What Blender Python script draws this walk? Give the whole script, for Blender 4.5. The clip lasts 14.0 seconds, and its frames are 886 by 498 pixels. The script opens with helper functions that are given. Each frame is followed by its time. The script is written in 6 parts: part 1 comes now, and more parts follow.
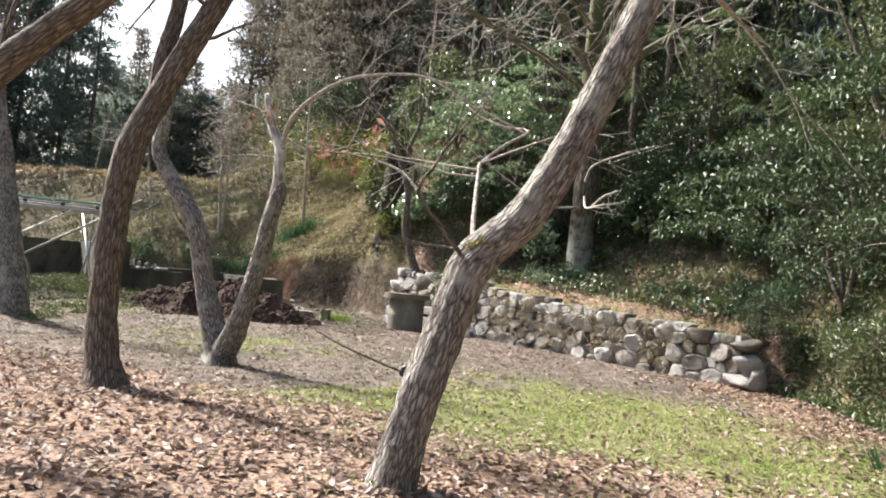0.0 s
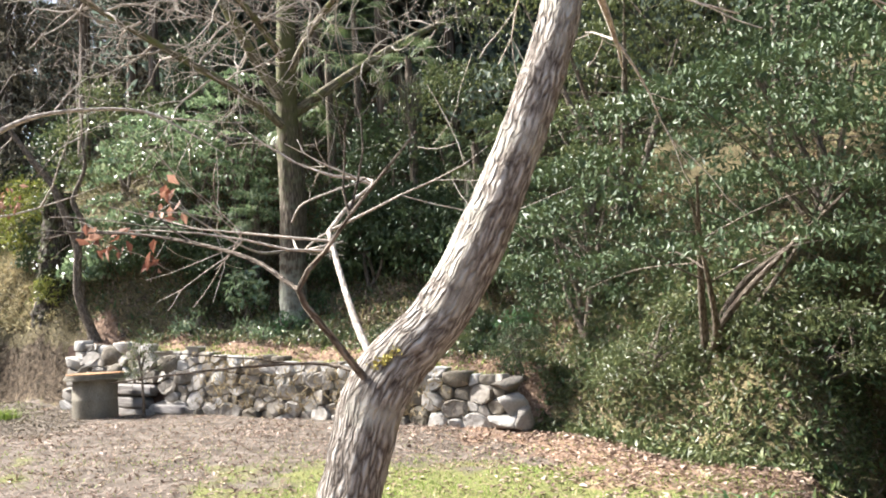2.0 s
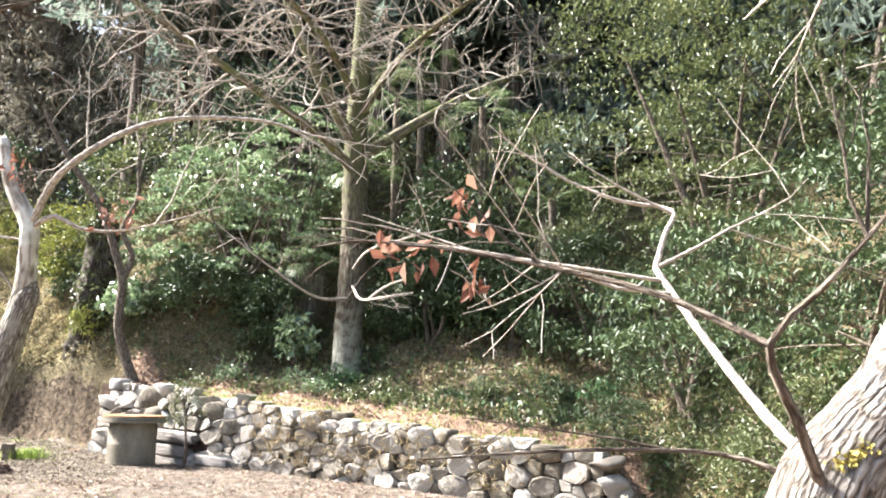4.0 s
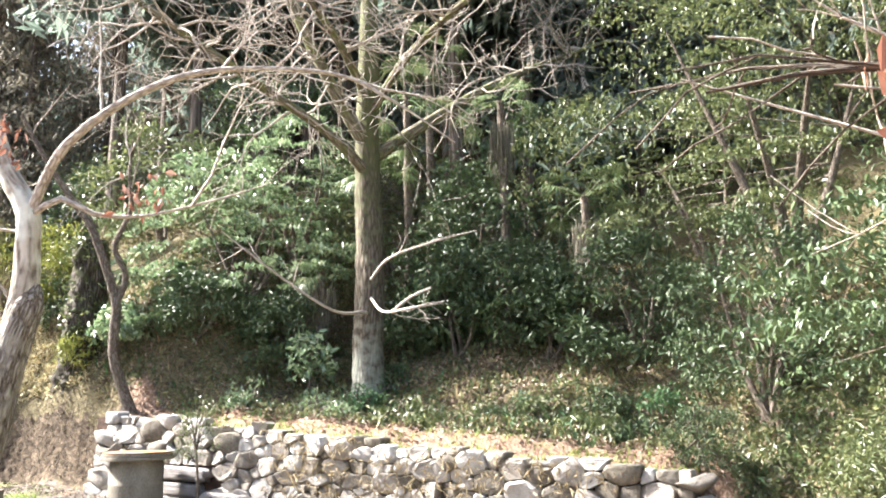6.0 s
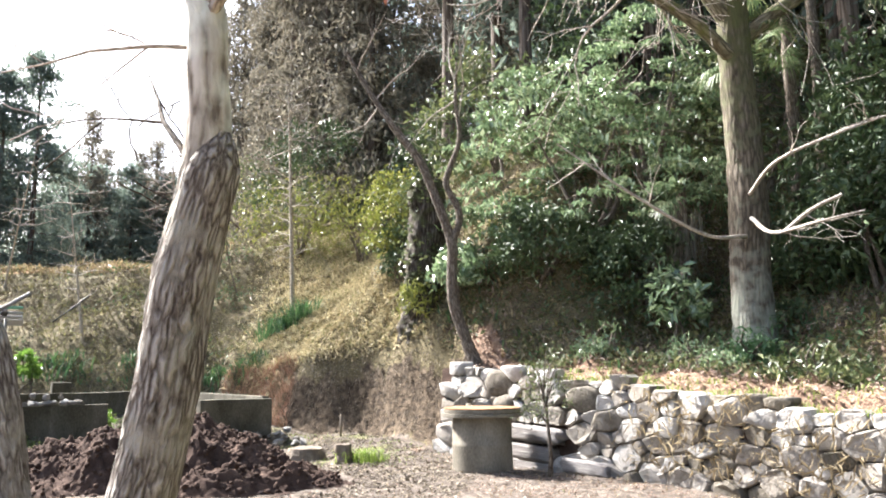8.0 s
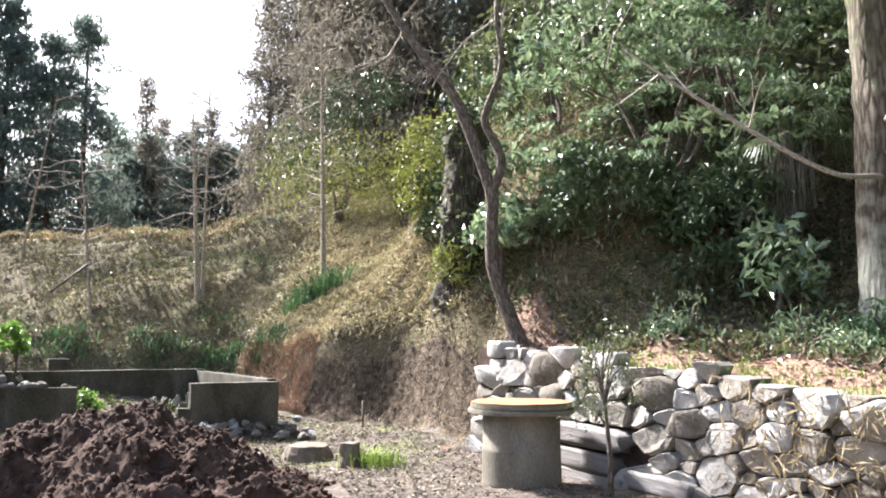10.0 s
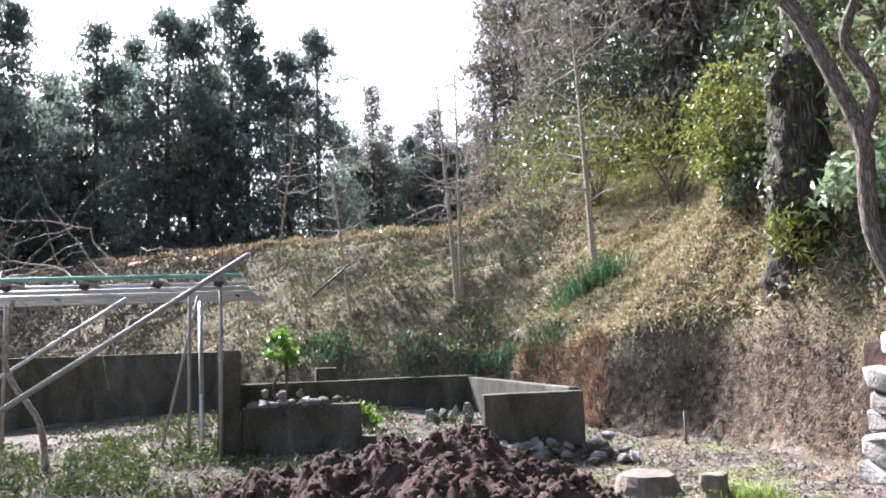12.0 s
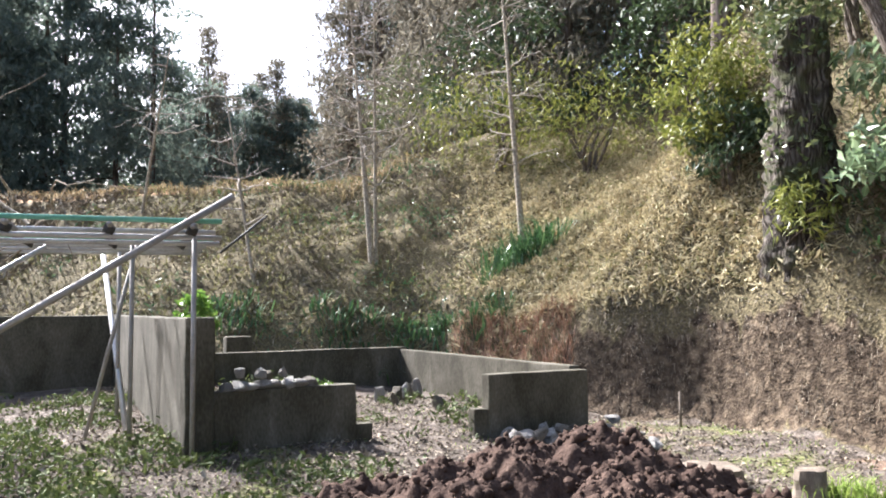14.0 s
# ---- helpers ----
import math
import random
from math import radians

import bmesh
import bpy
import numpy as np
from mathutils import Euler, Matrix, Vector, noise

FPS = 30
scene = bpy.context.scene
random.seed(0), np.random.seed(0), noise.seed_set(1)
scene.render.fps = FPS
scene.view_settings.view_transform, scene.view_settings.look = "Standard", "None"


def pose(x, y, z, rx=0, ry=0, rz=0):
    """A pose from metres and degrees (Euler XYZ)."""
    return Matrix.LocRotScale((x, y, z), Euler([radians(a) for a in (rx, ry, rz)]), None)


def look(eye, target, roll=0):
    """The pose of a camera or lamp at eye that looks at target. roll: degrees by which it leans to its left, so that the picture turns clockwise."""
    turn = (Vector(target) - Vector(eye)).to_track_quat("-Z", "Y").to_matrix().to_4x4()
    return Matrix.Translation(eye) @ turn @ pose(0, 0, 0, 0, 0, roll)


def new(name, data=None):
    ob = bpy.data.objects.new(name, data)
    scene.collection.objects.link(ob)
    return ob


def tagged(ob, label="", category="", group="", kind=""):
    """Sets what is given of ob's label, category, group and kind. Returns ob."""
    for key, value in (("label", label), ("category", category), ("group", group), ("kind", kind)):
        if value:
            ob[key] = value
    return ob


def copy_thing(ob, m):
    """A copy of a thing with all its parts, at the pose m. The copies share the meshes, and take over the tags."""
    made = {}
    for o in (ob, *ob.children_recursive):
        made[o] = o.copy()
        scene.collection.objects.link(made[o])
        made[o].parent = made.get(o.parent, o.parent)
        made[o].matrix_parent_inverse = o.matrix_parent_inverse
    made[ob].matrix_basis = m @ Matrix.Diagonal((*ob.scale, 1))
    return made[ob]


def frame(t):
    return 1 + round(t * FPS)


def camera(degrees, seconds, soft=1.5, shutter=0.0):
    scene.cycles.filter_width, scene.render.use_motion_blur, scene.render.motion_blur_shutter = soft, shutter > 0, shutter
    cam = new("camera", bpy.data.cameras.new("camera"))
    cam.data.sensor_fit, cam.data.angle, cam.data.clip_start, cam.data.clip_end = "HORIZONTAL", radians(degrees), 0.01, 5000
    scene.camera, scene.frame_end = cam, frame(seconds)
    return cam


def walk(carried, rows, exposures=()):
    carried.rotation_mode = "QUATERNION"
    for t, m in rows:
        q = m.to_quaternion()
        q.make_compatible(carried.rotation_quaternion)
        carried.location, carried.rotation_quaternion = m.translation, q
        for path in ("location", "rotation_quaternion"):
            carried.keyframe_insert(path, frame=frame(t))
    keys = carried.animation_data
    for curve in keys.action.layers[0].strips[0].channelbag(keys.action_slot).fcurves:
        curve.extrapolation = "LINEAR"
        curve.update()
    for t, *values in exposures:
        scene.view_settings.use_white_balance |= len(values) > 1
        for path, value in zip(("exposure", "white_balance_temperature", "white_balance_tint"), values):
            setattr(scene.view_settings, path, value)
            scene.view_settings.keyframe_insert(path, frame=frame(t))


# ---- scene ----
cam = camera(57.0, 14.0, soft=1.9)
PATH = [
    (0, (3.963, -1.036, 1.104), (3.571, 0.922, 1.206), 5.0),
    (0.5, (3.449, -0.563, 1.078), (3.154, 1.408, 1.247), -3.2),
    (1, (3.045, -0.131, 1.109), (2.983, 1.858, 1.31), -2.3),
    (1.5, (2.722, 0.434, 1.521), (2.926, 2.422, 1.596), -1.4),
    (2, (2.57, 0.747, 1.563), (3.001, 2.691, 1.757), -2.6),
    (2.5, (2.333, 0.899, 1.554), (3.142, 2.721, 1.715), 0.1),
    (3, (1.914, 1.213, 1.589), (2.699, 3.04, 1.8), -0.9),
    (3.5, (1.563, 1.637, 1.602), (2.131, 3.522, 1.953), -1.5),
    (4, (1.344, 2.197, 1.599), (1.763, 4.122, 1.942), 1.7),
    (4.2, (1.218, 2.419, 1.558), (1.688, 4.328, 1.923), 0.1),
    (6.3, (0.716, 4.358, 1.572), (1.178, 6.265, 1.962), -1.0),
    (6.5, (0.704, 4.665, 1.59), (1.108, 6.587, 1.968), 0.0),
    (7, (0.745, 5.465, 1.521), (0.768, 7.446, 1.792), 0.8),
    (7.5, (0.775, 6.294, 1.52), (0.584, 8.268, 1.786), -1.4),
    (7.7, (0.753, 6.588, 1.523), (0.459, 8.545, 1.816), -0.7),
    (9.8, (0.8, 9.78, 1.629), (0.303, 11.703, 1.866), -0.3),
    (10, (0.704, 10.06, 1.618), (0.172, 11.975, 1.849), -0.0),
    (10.5, (0.349, 10.613, 1.659), (-0.266, 12.496, 1.94), 0.3),
    (11, (-0.223, 11.124, 1.682), (-0.917, 12.974, 1.992), 1.0),
    (11.5, (-0.84, 11.442, 1.702), (-1.645, 13.249, 1.997), -1.6),
    (12, (-1.472, 11.841, 1.681), (-2.479, 13.553, 1.914), -1.9),
    (12.5, (-2.192, 12.112, 1.649), (-3.072, 13.898, 1.841), -3.3),
    (13, (-2.964, 12.233, 1.754), (-3.785, 14.052, 1.879), -0.9),
    (13.5, (-3.678, 12.24, 1.801), (-4.363, 14.112, 1.962), -0.4),
    (14, (-4.425, 12.371, 1.794), (-5.003, 14.281, 1.933), -0.5),
]
walk(cam, [(t, look(eye, target, roll)) for t, eye, target, roll in PATH],
     ((0, 1.78, 6500, 10), (0.5, 1.92, 6500, 10), (1, 2.05, 6500, 10), (1.5, 2.15, 6500, 10), (2.5, 2.25, 6500, 10), (3, 2.45, 6500, 10), (4, 2.7, 6500, 10), (6.3, 3, 6500, 11), (6.5, 3, 6500, 11), (7, 2.85, 6500, 11), (7.5, 2.7, 6450, 11), (10, 2.4, 6200, 13), (10.5, 2.35, 6200, 14), (12, 2.3, 5850, 18), (13, 2.3, 5950, 16), (14, 2.3, 6100, 14)))


# ---------------- world, sun, exposure ----------------
world = bpy.data.worlds.new("sky")
scene.world = world
world.use_nodes = True
wn = world.node_tree.nodes
sky = wn.new("ShaderNodeTexSky")
sky.sky_type = "NISHITA"
sky.sun_disc = False
SUN_AZ, SUN_EL = radians(-64), radians(43)      # from +y towards -x
sky.sun_elevation = SUN_EL
sky.sun_rotation = SUN_AZ
sky.air_density, sky.dust_density, sky.ozone_density = 1.0, 4.0, 1.0
wn["Background"].inputs["Strength"].default_value = 0.085
world.node_tree.links.new(sky.outputs[0], wn["Background"].inputs["Color"])
sun = new("sun", bpy.data.lights.new("sun", "SUN"))
sun.data.energy, sun.data.angle, sun.data.color = 5.0, radians(5), (1.0, 0.965, 0.92)
sd = Vector((math.sin(SUN_AZ) * math.cos(SUN_EL), math.cos(SUN_AZ) * math.cos(SUN_EL), math.sin(SUN_EL)))
sun.matrix_world = look(sd * 60, (0, 0, 0))

# ---------------- materials ----------------
def material(name, stops, scale=6.0, fine=60.0, rough=0.85, bump=0.3, island=0.0, spec=0.3, stretch=(1, 1, 1), metal=0.0, random_object=0.0, distortion=0.0, translucent=0.0):
    """Noise-coloured material: stops are (position, rgb); two scales of noise; optional variation per island or object."""
    m = bpy.data.materials.new(name)
    m.use_nodes = True
    nt = m.node_tree
    N, L = nt.nodes, nt.links
    bs = N["Principled BSDF"]
    tc = N.new("ShaderNodeTexCoord")
    mp = N.new("ShaderNodeMapping")
    mp.inputs["Scale"].default_value = stretch
    L.new(tc.outputs["Object"], mp.inputs["Vector"])
    if random_object:
        oi = N.new("ShaderNodeObjectInfo")
        sh = N.new("ShaderNodeMath")
        sh.operation = "MULTIPLY"
        sh.inputs[1].default_value = 60.0
        L.new(oi.outputs["Random"], sh.inputs[0])
        L.new(sh.outputs[0], mp.inputs["Location"])
    n1 = N.new("ShaderNodeTexNoise")
    n1.inputs["Scale"].default_value, n1.inputs["Detail"].default_value, n1.inputs["Distortion"].default_value = scale, 6, distortion
    n2 = N.new("ShaderNodeTexNoise")
    n2.inputs["Scale"].default_value, n2.inputs["Detail"].default_value = fine, 4
    L.new(mp.outputs[0], n1.inputs["Vector"])
    L.new(mp.outputs[0], n2.inputs["Vector"])
    mix = N.new("ShaderNodeMath")
    mix.operation = "MULTIPLY_ADD"
    mix.inputs[1].default_value = 0.45
    L.new(n2.outputs[0], mix.inputs[0])
    sub = N.new("ShaderNodeMath")
    sub.operation = "MULTIPLY_ADD"
    sub.inputs[1].default_value, sub.inputs[2].default_value = 0.75, -0.1
    L.new(n1.outputs[0], sub.inputs[0])
    L.new(sub.outputs[0], mix.inputs[2])
    fac = mix.outputs[0]
    if island or random_object:
        if island:
            g = N.new("ShaderNodeNewGeometry").outputs["Random Per Island"]
        else:
            g = N.new("ShaderNodeObjectInfo").outputs["Random"]
        amount = island or random_object
        ad = N.new("ShaderNodeMath")
        ad.operation = "MULTIPLY_ADD"
        ad.inputs[1].default_value = amount
        L.new(g, ad.inputs[0])
        ad2 = N.new("ShaderNodeMath")
        ad2.operation = "MULTIPLY_ADD"
        ad2.inputs[1].default_value, ad2.inputs[2].default_value = 1 - amount * 0.8, -amount * 0.1
        L.new(fac, ad2.inputs[0])
        L.new(ad2.outputs[0], ad.inputs[2])
        fac = ad.outputs[0]
    cr = N.new("ShaderNodeValToRGB")
    el = cr.color_ramp.elements
    while len(el) < len(stops):
        el.new(0.5)
    for e, (p, c) in zip(el, stops):
        e.position, e.color = p, (*c, 1)
    L.new(fac, cr.inputs[0])
    L.new(cr.outputs[0], bs.inputs["Base Color"])
    bs.inputs["Roughness"].default_value = rough
    bs.inputs["Specular IOR Level"].default_value = spec
    bs.inputs["Metallic"].default_value = metal
    if bump:
        b = N.new("ShaderNodeBump")
        b.inputs["Strength"].default_value, b.inputs["Distance"].default_value = bump, 0.03
        L.new(mix.outputs[0], b.inputs["Height"])
        L.new(b.outputs[0], bs.inputs["Normal"])
    if translucent:
        tr = N.new("ShaderNodeBsdfTranslucent")
        L.new(cr.outputs[0], tr.inputs["Color"])
        ms = N.new("ShaderNodeMixShader")
        ms.inputs[0].default_value = translucent
        L.new(bs.outputs[0], ms.inputs[1])
        L.new(tr.outputs[0], ms.inputs[2])
        L.new(ms.outputs[0], N["Material Output"].inputs["Surface"])
    return m



def bark(name, dark, mid, pale, ridge=26.0, length=0.12, strength=1.0, patches=(0.0, 0.0, 0.0), patch=0.0):
    """Ridged bark: long broken plates along the stem, dark cracks between them, blotches at a larger scale."""
    m = bpy.data.materials.new(name)
    m.use_nodes = True
    N, L = m.node_tree.nodes, m.node_tree.links
    bs = N["Principled BSDF"]
    at = N.new("ShaderNodeAttribute")
    at.attribute_name = "along"
    mp = N.new("ShaderNodeMapping")
    mp.inputs["Scale"].default_value = (1, 1, length)
    L.new(at.outputs["Vector"], mp.inputs["Vector"])
    wob = N.new("ShaderNodeTexNoise")
    wob.inputs["Scale"].default_value, wob.inputs["Detail"].default_value = 14, 4
    L.new(at.outputs["Vector"], wob.inputs["Vector"])
    add = N.new("ShaderNodeMixRGB")
    add.blend_type, add.inputs[0].default_value = "ADD", 0.022
    L.new(mp.outputs[0], add.inputs[1])
    L.new(wob.outputs["Color"], add.inputs[2])
    vo = N.new("ShaderNodeTexVoronoi")
    vo.feature = "DISTANCE_TO_EDGE"
    vo.inputs["Scale"].default_value = ridge
    L.new(add.outputs[0], vo.inputs["Vector"])
    gr = N.new("ShaderNodeTexNoise")
    gr.inputs["Scale"].default_value, gr.inputs["Detail"].default_value = ridge * 2.4, 6
    L.new(add.outputs[0], gr.inputs["Vector"])
    ma = N.new("ShaderNodeMath")
    ma.operation = "MULTIPLY_ADD"
    ma.inputs[1].default_value = 1.5
    L.new(vo.outputs["Distance"], ma.inputs[0])
    sc = N.new("ShaderNodeMath")
    sc.operation = "MULTIPLY_ADD"
    sc.inputs[1].default_value, sc.inputs[2].default_value = 0.9, -0.25
    L.new(gr.outputs[0], sc.inputs[0])
    L.new(sc.outputs[0], ma.inputs[2])
    cr = N.new("ShaderNodeValToRGB")
    el = cr.color_ramp.elements
    el.new(0.5)
    for e, (p, c) in zip(el, ((0.08, dark), (0.34, mid), (0.74, pale))):
        e.position, e.color = p, (*c, 1)
    L.new(ma.outputs[0], cr.inputs[0])
    col = cr.outputs[0]
    if patch:
        big = N.new("ShaderNodeTexNoise")
        big.inputs["Scale"].default_value, big.inputs["Detail"].default_value = 3.5, 5
        L.new(at.outputs["Vector"], big.inputs["Vector"])
        r2 = N.new("ShaderNodeValToRGB")
        r2.color_ramp.elements[0].position, r2.color_ramp.elements[1].position = 0.62 - patch * 0.25, 0.75 - patch * 0.2
        L.new(big.outputs[0], r2.inputs[0])
        mx = N.new("ShaderNodeMixRGB")
        mx.inputs[2].default_value = (*patches, 1)
        L.new(r2.outputs[0], mx.inputs[0])
        L.new(col, mx.inputs[1])
        col = mx.outputs[0]
    L.new(col, bs.inputs["Base Color"])
    bs.inputs["Roughness"].default_value = 0.9
    bs.inputs["Specular IOR Level"].default_value = 0.2
    b = N.new("ShaderNodeBump")
    b.inputs["Strength"].default_value, b.inputs["Distance"].default_value = strength, 0.03
    L.new(ma.outputs[0], b.inputs["Height"])
    L.new(b.outputs[0], bs.inputs["Normal"])
    return m


BARK = bark("grey_ridged_bark", (0.045, 0.034, 0.027), (0.165, 0.143, 0.122), (0.42, 0.395, 0.36), 36, 0.21, 1.0, (0.36, 0.34, 0.29), 0.4)
BARK_DARK = bark("dark_bark", (0.035, 0.027, 0.02), (0.11, 0.088, 0.068), (0.25, 0.215, 0.18), 36, 0.15, 0.9)
BARK_PALE = bark("pale_lichen_bark", (0.12, 0.1, 0.08), (0.3, 0.27, 0.225), (0.5, 0.47, 0.41), 16, 0.2, 0.5, (0.62, 0.64, 0.57), 0.7)
BARK_MOSS = bark("mossy_bark", (0.05, 0.042, 0.03), (0.13, 0.115, 0.08), (0.26, 0.235, 0.18), 14, 0.2, 0.5, (0.12, 0.13, 0.05), 0.6)
CEDAR_BARK = bark("cedar_bark", (0.03, 0.021, 0.0168), (0.09, 0.069, 0.054), (0.192, 0.162, 0.138), 9, 0.06, 0.5)
STUMP_BARK = bark("rotten_bark", (0.015, 0.012, 0.009), (0.045, 0.036, 0.0285), (0.128, 0.112, 0.0938), 18, 0.15, 1.0, (0.06, 0.0638, 0.03), 0.6)
SAPLING_BARK = bark("sapling_bark", (0.13, 0.105, 0.075), (0.24, 0.2, 0.15), (0.38, 0.34, 0.27), 30, 0.3, 0.3)
LICHEN_TRUNK = bark("lichened_trunk", (0.03, 0.025, 0.019), (0.075, 0.061, 0.045), (0.15, 0.128, 0.1), 14, 0.2, 0.6)
lt = LICHEN_TRUNK.node_tree
lat = [n for n in lt.nodes if n.type == "ATTRIBUTE"][0]
sep = lt.nodes.new("ShaderNodeSeparateXYZ")
lt.links.new(lat.outputs["Vector"], sep.inputs[0])
blot = lt.nodes.new("ShaderNodeTexNoise")
blot.inputs["Scale"].default_value, blot.inputs["Detail"].default_value = 5.0, 8
lt.links.new(lat.outputs["Vector"], blot.inputs["Vector"])
base_col = lt.nodes["Principled BSDF"].inputs["Base Color"].links[0].from_socket
# lichen at the foot; moss higher up, its colour dimmed for the shade there
for colour, lo, hi, flip in (((0.3, 0.31, 0.265), 0.5, 2.8, True), ((0.085, 0.09, 0.04), 3.0, 7.0, False)):
    mr = lt.nodes.new("ShaderNodeMapRange")
    mr.inputs["From Min"].default_value, mr.inputs["From Max"].default_value = (hi, lo) if flip else (lo, hi)
    lt.links.new(sep.outputs["Z"], mr.inputs["Value"])
    ad = lt.nodes.new("ShaderNodeMath")
    ad.operation = "MULTIPLY_ADD"
    ad.inputs[1].default_value = 0.42
    lt.links.new(mr.outputs[0], ad.inputs[0])
    lt.links.new(blot.outputs[0], ad.inputs[2])
    rp = lt.nodes.new("ShaderNodeValToRGB")
    rp.color_ramp.elements[0].position, rp.color_ramp.elements[1].position = 0.55, 0.95
    lt.links.new(ad.outputs[0], rp.inputs[0])
    mx = lt.nodes.new("ShaderNodeMixRGB")
    mx.inputs[2].default_value = (*colour, 1)
    lt.links.new(rp.outputs[0], mx.inputs[0])
    lt.links.new(base_col, mx.inputs[1])
    base_col = mx.outputs[0]
lt.links.new(base_col, lt.nodes["Principled BSDF"].inputs["Base Color"])
TWIG = bark("pale_bare_twig", (0.16, 0.135, 0.11), (0.33, 0.29, 0.25), (0.52, 0.48, 0.43), 40, 0.3, 0.3)
LEAF_GLOSS = material("glossy_evergreen_leaf", [(0.1, (0.0234, 0.0414, 0.018)), (0.5, (0.0477, 0.0774, 0.0324)), (0.9, (0.108, 0.144, 0.063))], 0.7, 9, 0.5, 0, island=0.55, spec=0.35, translucent=0.12)
LEAF_LAUREL = material("laurel_leaf", [(0.1, (0.06, 0.1, 0.05)), (0.5, (0.16, 0.23, 0.12)), (0.9, (0.36, 0.43, 0.26))], 0.7, 9, 0.24, 0, island=0.6, spec=0.9, translucent=0.25)
LEAF_BRIGHT = material("bright_green_leaf", [(0.1, (0.06, 0.12, 0.02)), (0.5, (0.13, 0.24, 0.04)), (0.9, (0.27, 0.38, 0.09))], 0.9, 9, 0.45, 0, island=0.5, translucent=0.3)
LEAF_OLIVE = material("olive_evergreen_leaf", [(0.1, (0.036, 0.052, 0.02)), (0.5, (0.08, 0.104, 0.04)), (0.9, (0.192, 0.208, 0.088))], 0.7, 9, 0.42, 0, island=0.6, spec=0.5, translucent=0.25)
LEAF_YELLOW = material("yellow_green_leaf", [(0.1, (0.08, 0.1, 0.02)), (0.5, (0.18, 0.2, 0.045)), (0.9, (0.34, 0.33, 0.09))], 0.9, 9, 0.45, 0, island=0.5, translucent=0.25)
LEAF_CEDAR = material("cedar_needles", [(0.1, (0.085, 0.115, 0.095)), (0.5, (0.13, 0.17, 0.14)), (0.9, (0.2, 0.235, 0.19))], 0.4, 6, 0.6, 0, island=0.5, translucent=0.55)
LEAF_BROWN = material("brown_vine_leaf", [(0.1, (0.09, 0.08, 0.06)), (0.5, (0.17, 0.155, 0.12)), (0.9, (0.29, 0.27, 0.21))], 0.4, 6, 0.8, 0, island=0.6, translucent=0.25)
LEAF_RED = material("withered_red_leaf", [(0.2, (0.12, 0.05, 0.035)), (0.55, (0.26, 0.125, 0.085)), (0.9, (0.42, 0.27, 0.2))], 2, 20, 0.7, 0, island=0.6, translucent=0.25)
LITTER = material("dry_leaf_litter", [(0.1, (0.085, 0.053, 0.04)), (0.45, (0.2, 0.138, 0.105)), (0.75, (0.33, 0.25, 0.195)), (0.95, (0.52, 0.44, 0.37))], 1.2, 12, 0.75, 0, island=0.75, translucent=0.15)
GRASS = material("short_grass", [(0.1, (0.09, 0.13, 0.022)), (0.5, (0.16, 0.24, 0.04)), (0.9, (0.31, 0.37, 0.1))], 0.8, 10, 0.6, 0, island=0.5, translucent=0.3)
GRASS_DRY = material("dry_grass", [(0.1, (0.12, 0.085, 0.045)), (0.5, (0.27, 0.21, 0.12)), (0.9, (0.46, 0.39, 0.25))], 0.6, 10, 0.75, 0, island=0.6, translucent=0.2)
GRASS_OLIVE = material("winter_undergrowth", [(0.1, (0.07, 0.068, 0.028)), (0.45, (0.16, 0.155, 0.065)), (0.9, (0.33, 0.31, 0.15))], 0.5, 10, 0.7, 0, island=0.6, translucent=0.2)
FERN = material("dark_strap_leaf", [(0.1, (0.03, 0.07, 0.03)), (0.5, (0.06, 0.13, 0.05)), (0.9, (0.12, 0.2, 0.08))], 1, 10, 0.4, 0, island=0.5, spec=0.5, translucent=0.2)
PALM = material("fan_palm_leaf", [(0.1, (0.05, 0.085, 0.04)), (0.5, (0.1, 0.15, 0.06)), (0.9, (0.3, 0.31, 0.17))], 1, 10, 0.45, 0, island=0.5, spec=0.4, translucent=0.2)
SOIL = material("dark_dug_soil", [(0.2, (0.022, 0.014, 0.011)), (0.5, (0.055, 0.036, 0.028)), (0.8, (0.12, 0.083, 0.064))], 7, 55, 0.97, 1.0, spec=0.1)
STONE = material("weathered_field_stone", [(0.12, (0.0462, 0.0422, 0.0288)), (0.3, (0.126, 0.11, 0.0864)), (0.5, (0.218, 0.198, 0.173)), (0.7, (0.319, 0.308, 0.288)), (0.92, (0.462, 0.466, 0.461))], 7, 34, 0.92, 1.0, random_object=0.5, distortion=0.9)
SLAB = material("grey_slab_stone", [(0.2, (0.1, 0.09, 0.085)), (0.5, (0.2, 0.185, 0.175)), (0.8, (0.33, 0.31, 0.3))], 4, 30, 0.88, 0.6, stretch=(0.5, 1, 2))
CONCRETE = material("old_mossy_concrete", [(0.2, (0.0195, 0.018, 0.0105)), (0.42, (0.0488, 0.0435, 0.0277)), (0.62, (0.0975, 0.0885, 0.066)), (0.9, (0.203, 0.188, 0.158))], 2.6, 45, 0.92, 0.35, distortion=0.8, stretch=(1, 1, 0.45))
CONCRETE_PIPE = material("grey_concrete_pipe", [(0.2, (0.06, 0.053, 0.037)), (0.5, (0.15, 0.135, 0.105)), (0.8, (0.27, 0.25, 0.205))], 3, 50, 0.9, 0.2, stretch=(1, 1, 0.5))
LID_TOP = material("rusty_lid_top", [(0.2, (0.1, 0.05, 0.022)), (0.5, (0.23, 0.125, 0.06)), (0.8, (0.34, 0.21, 0.11))], 5, 50, 0.85, 0.3)
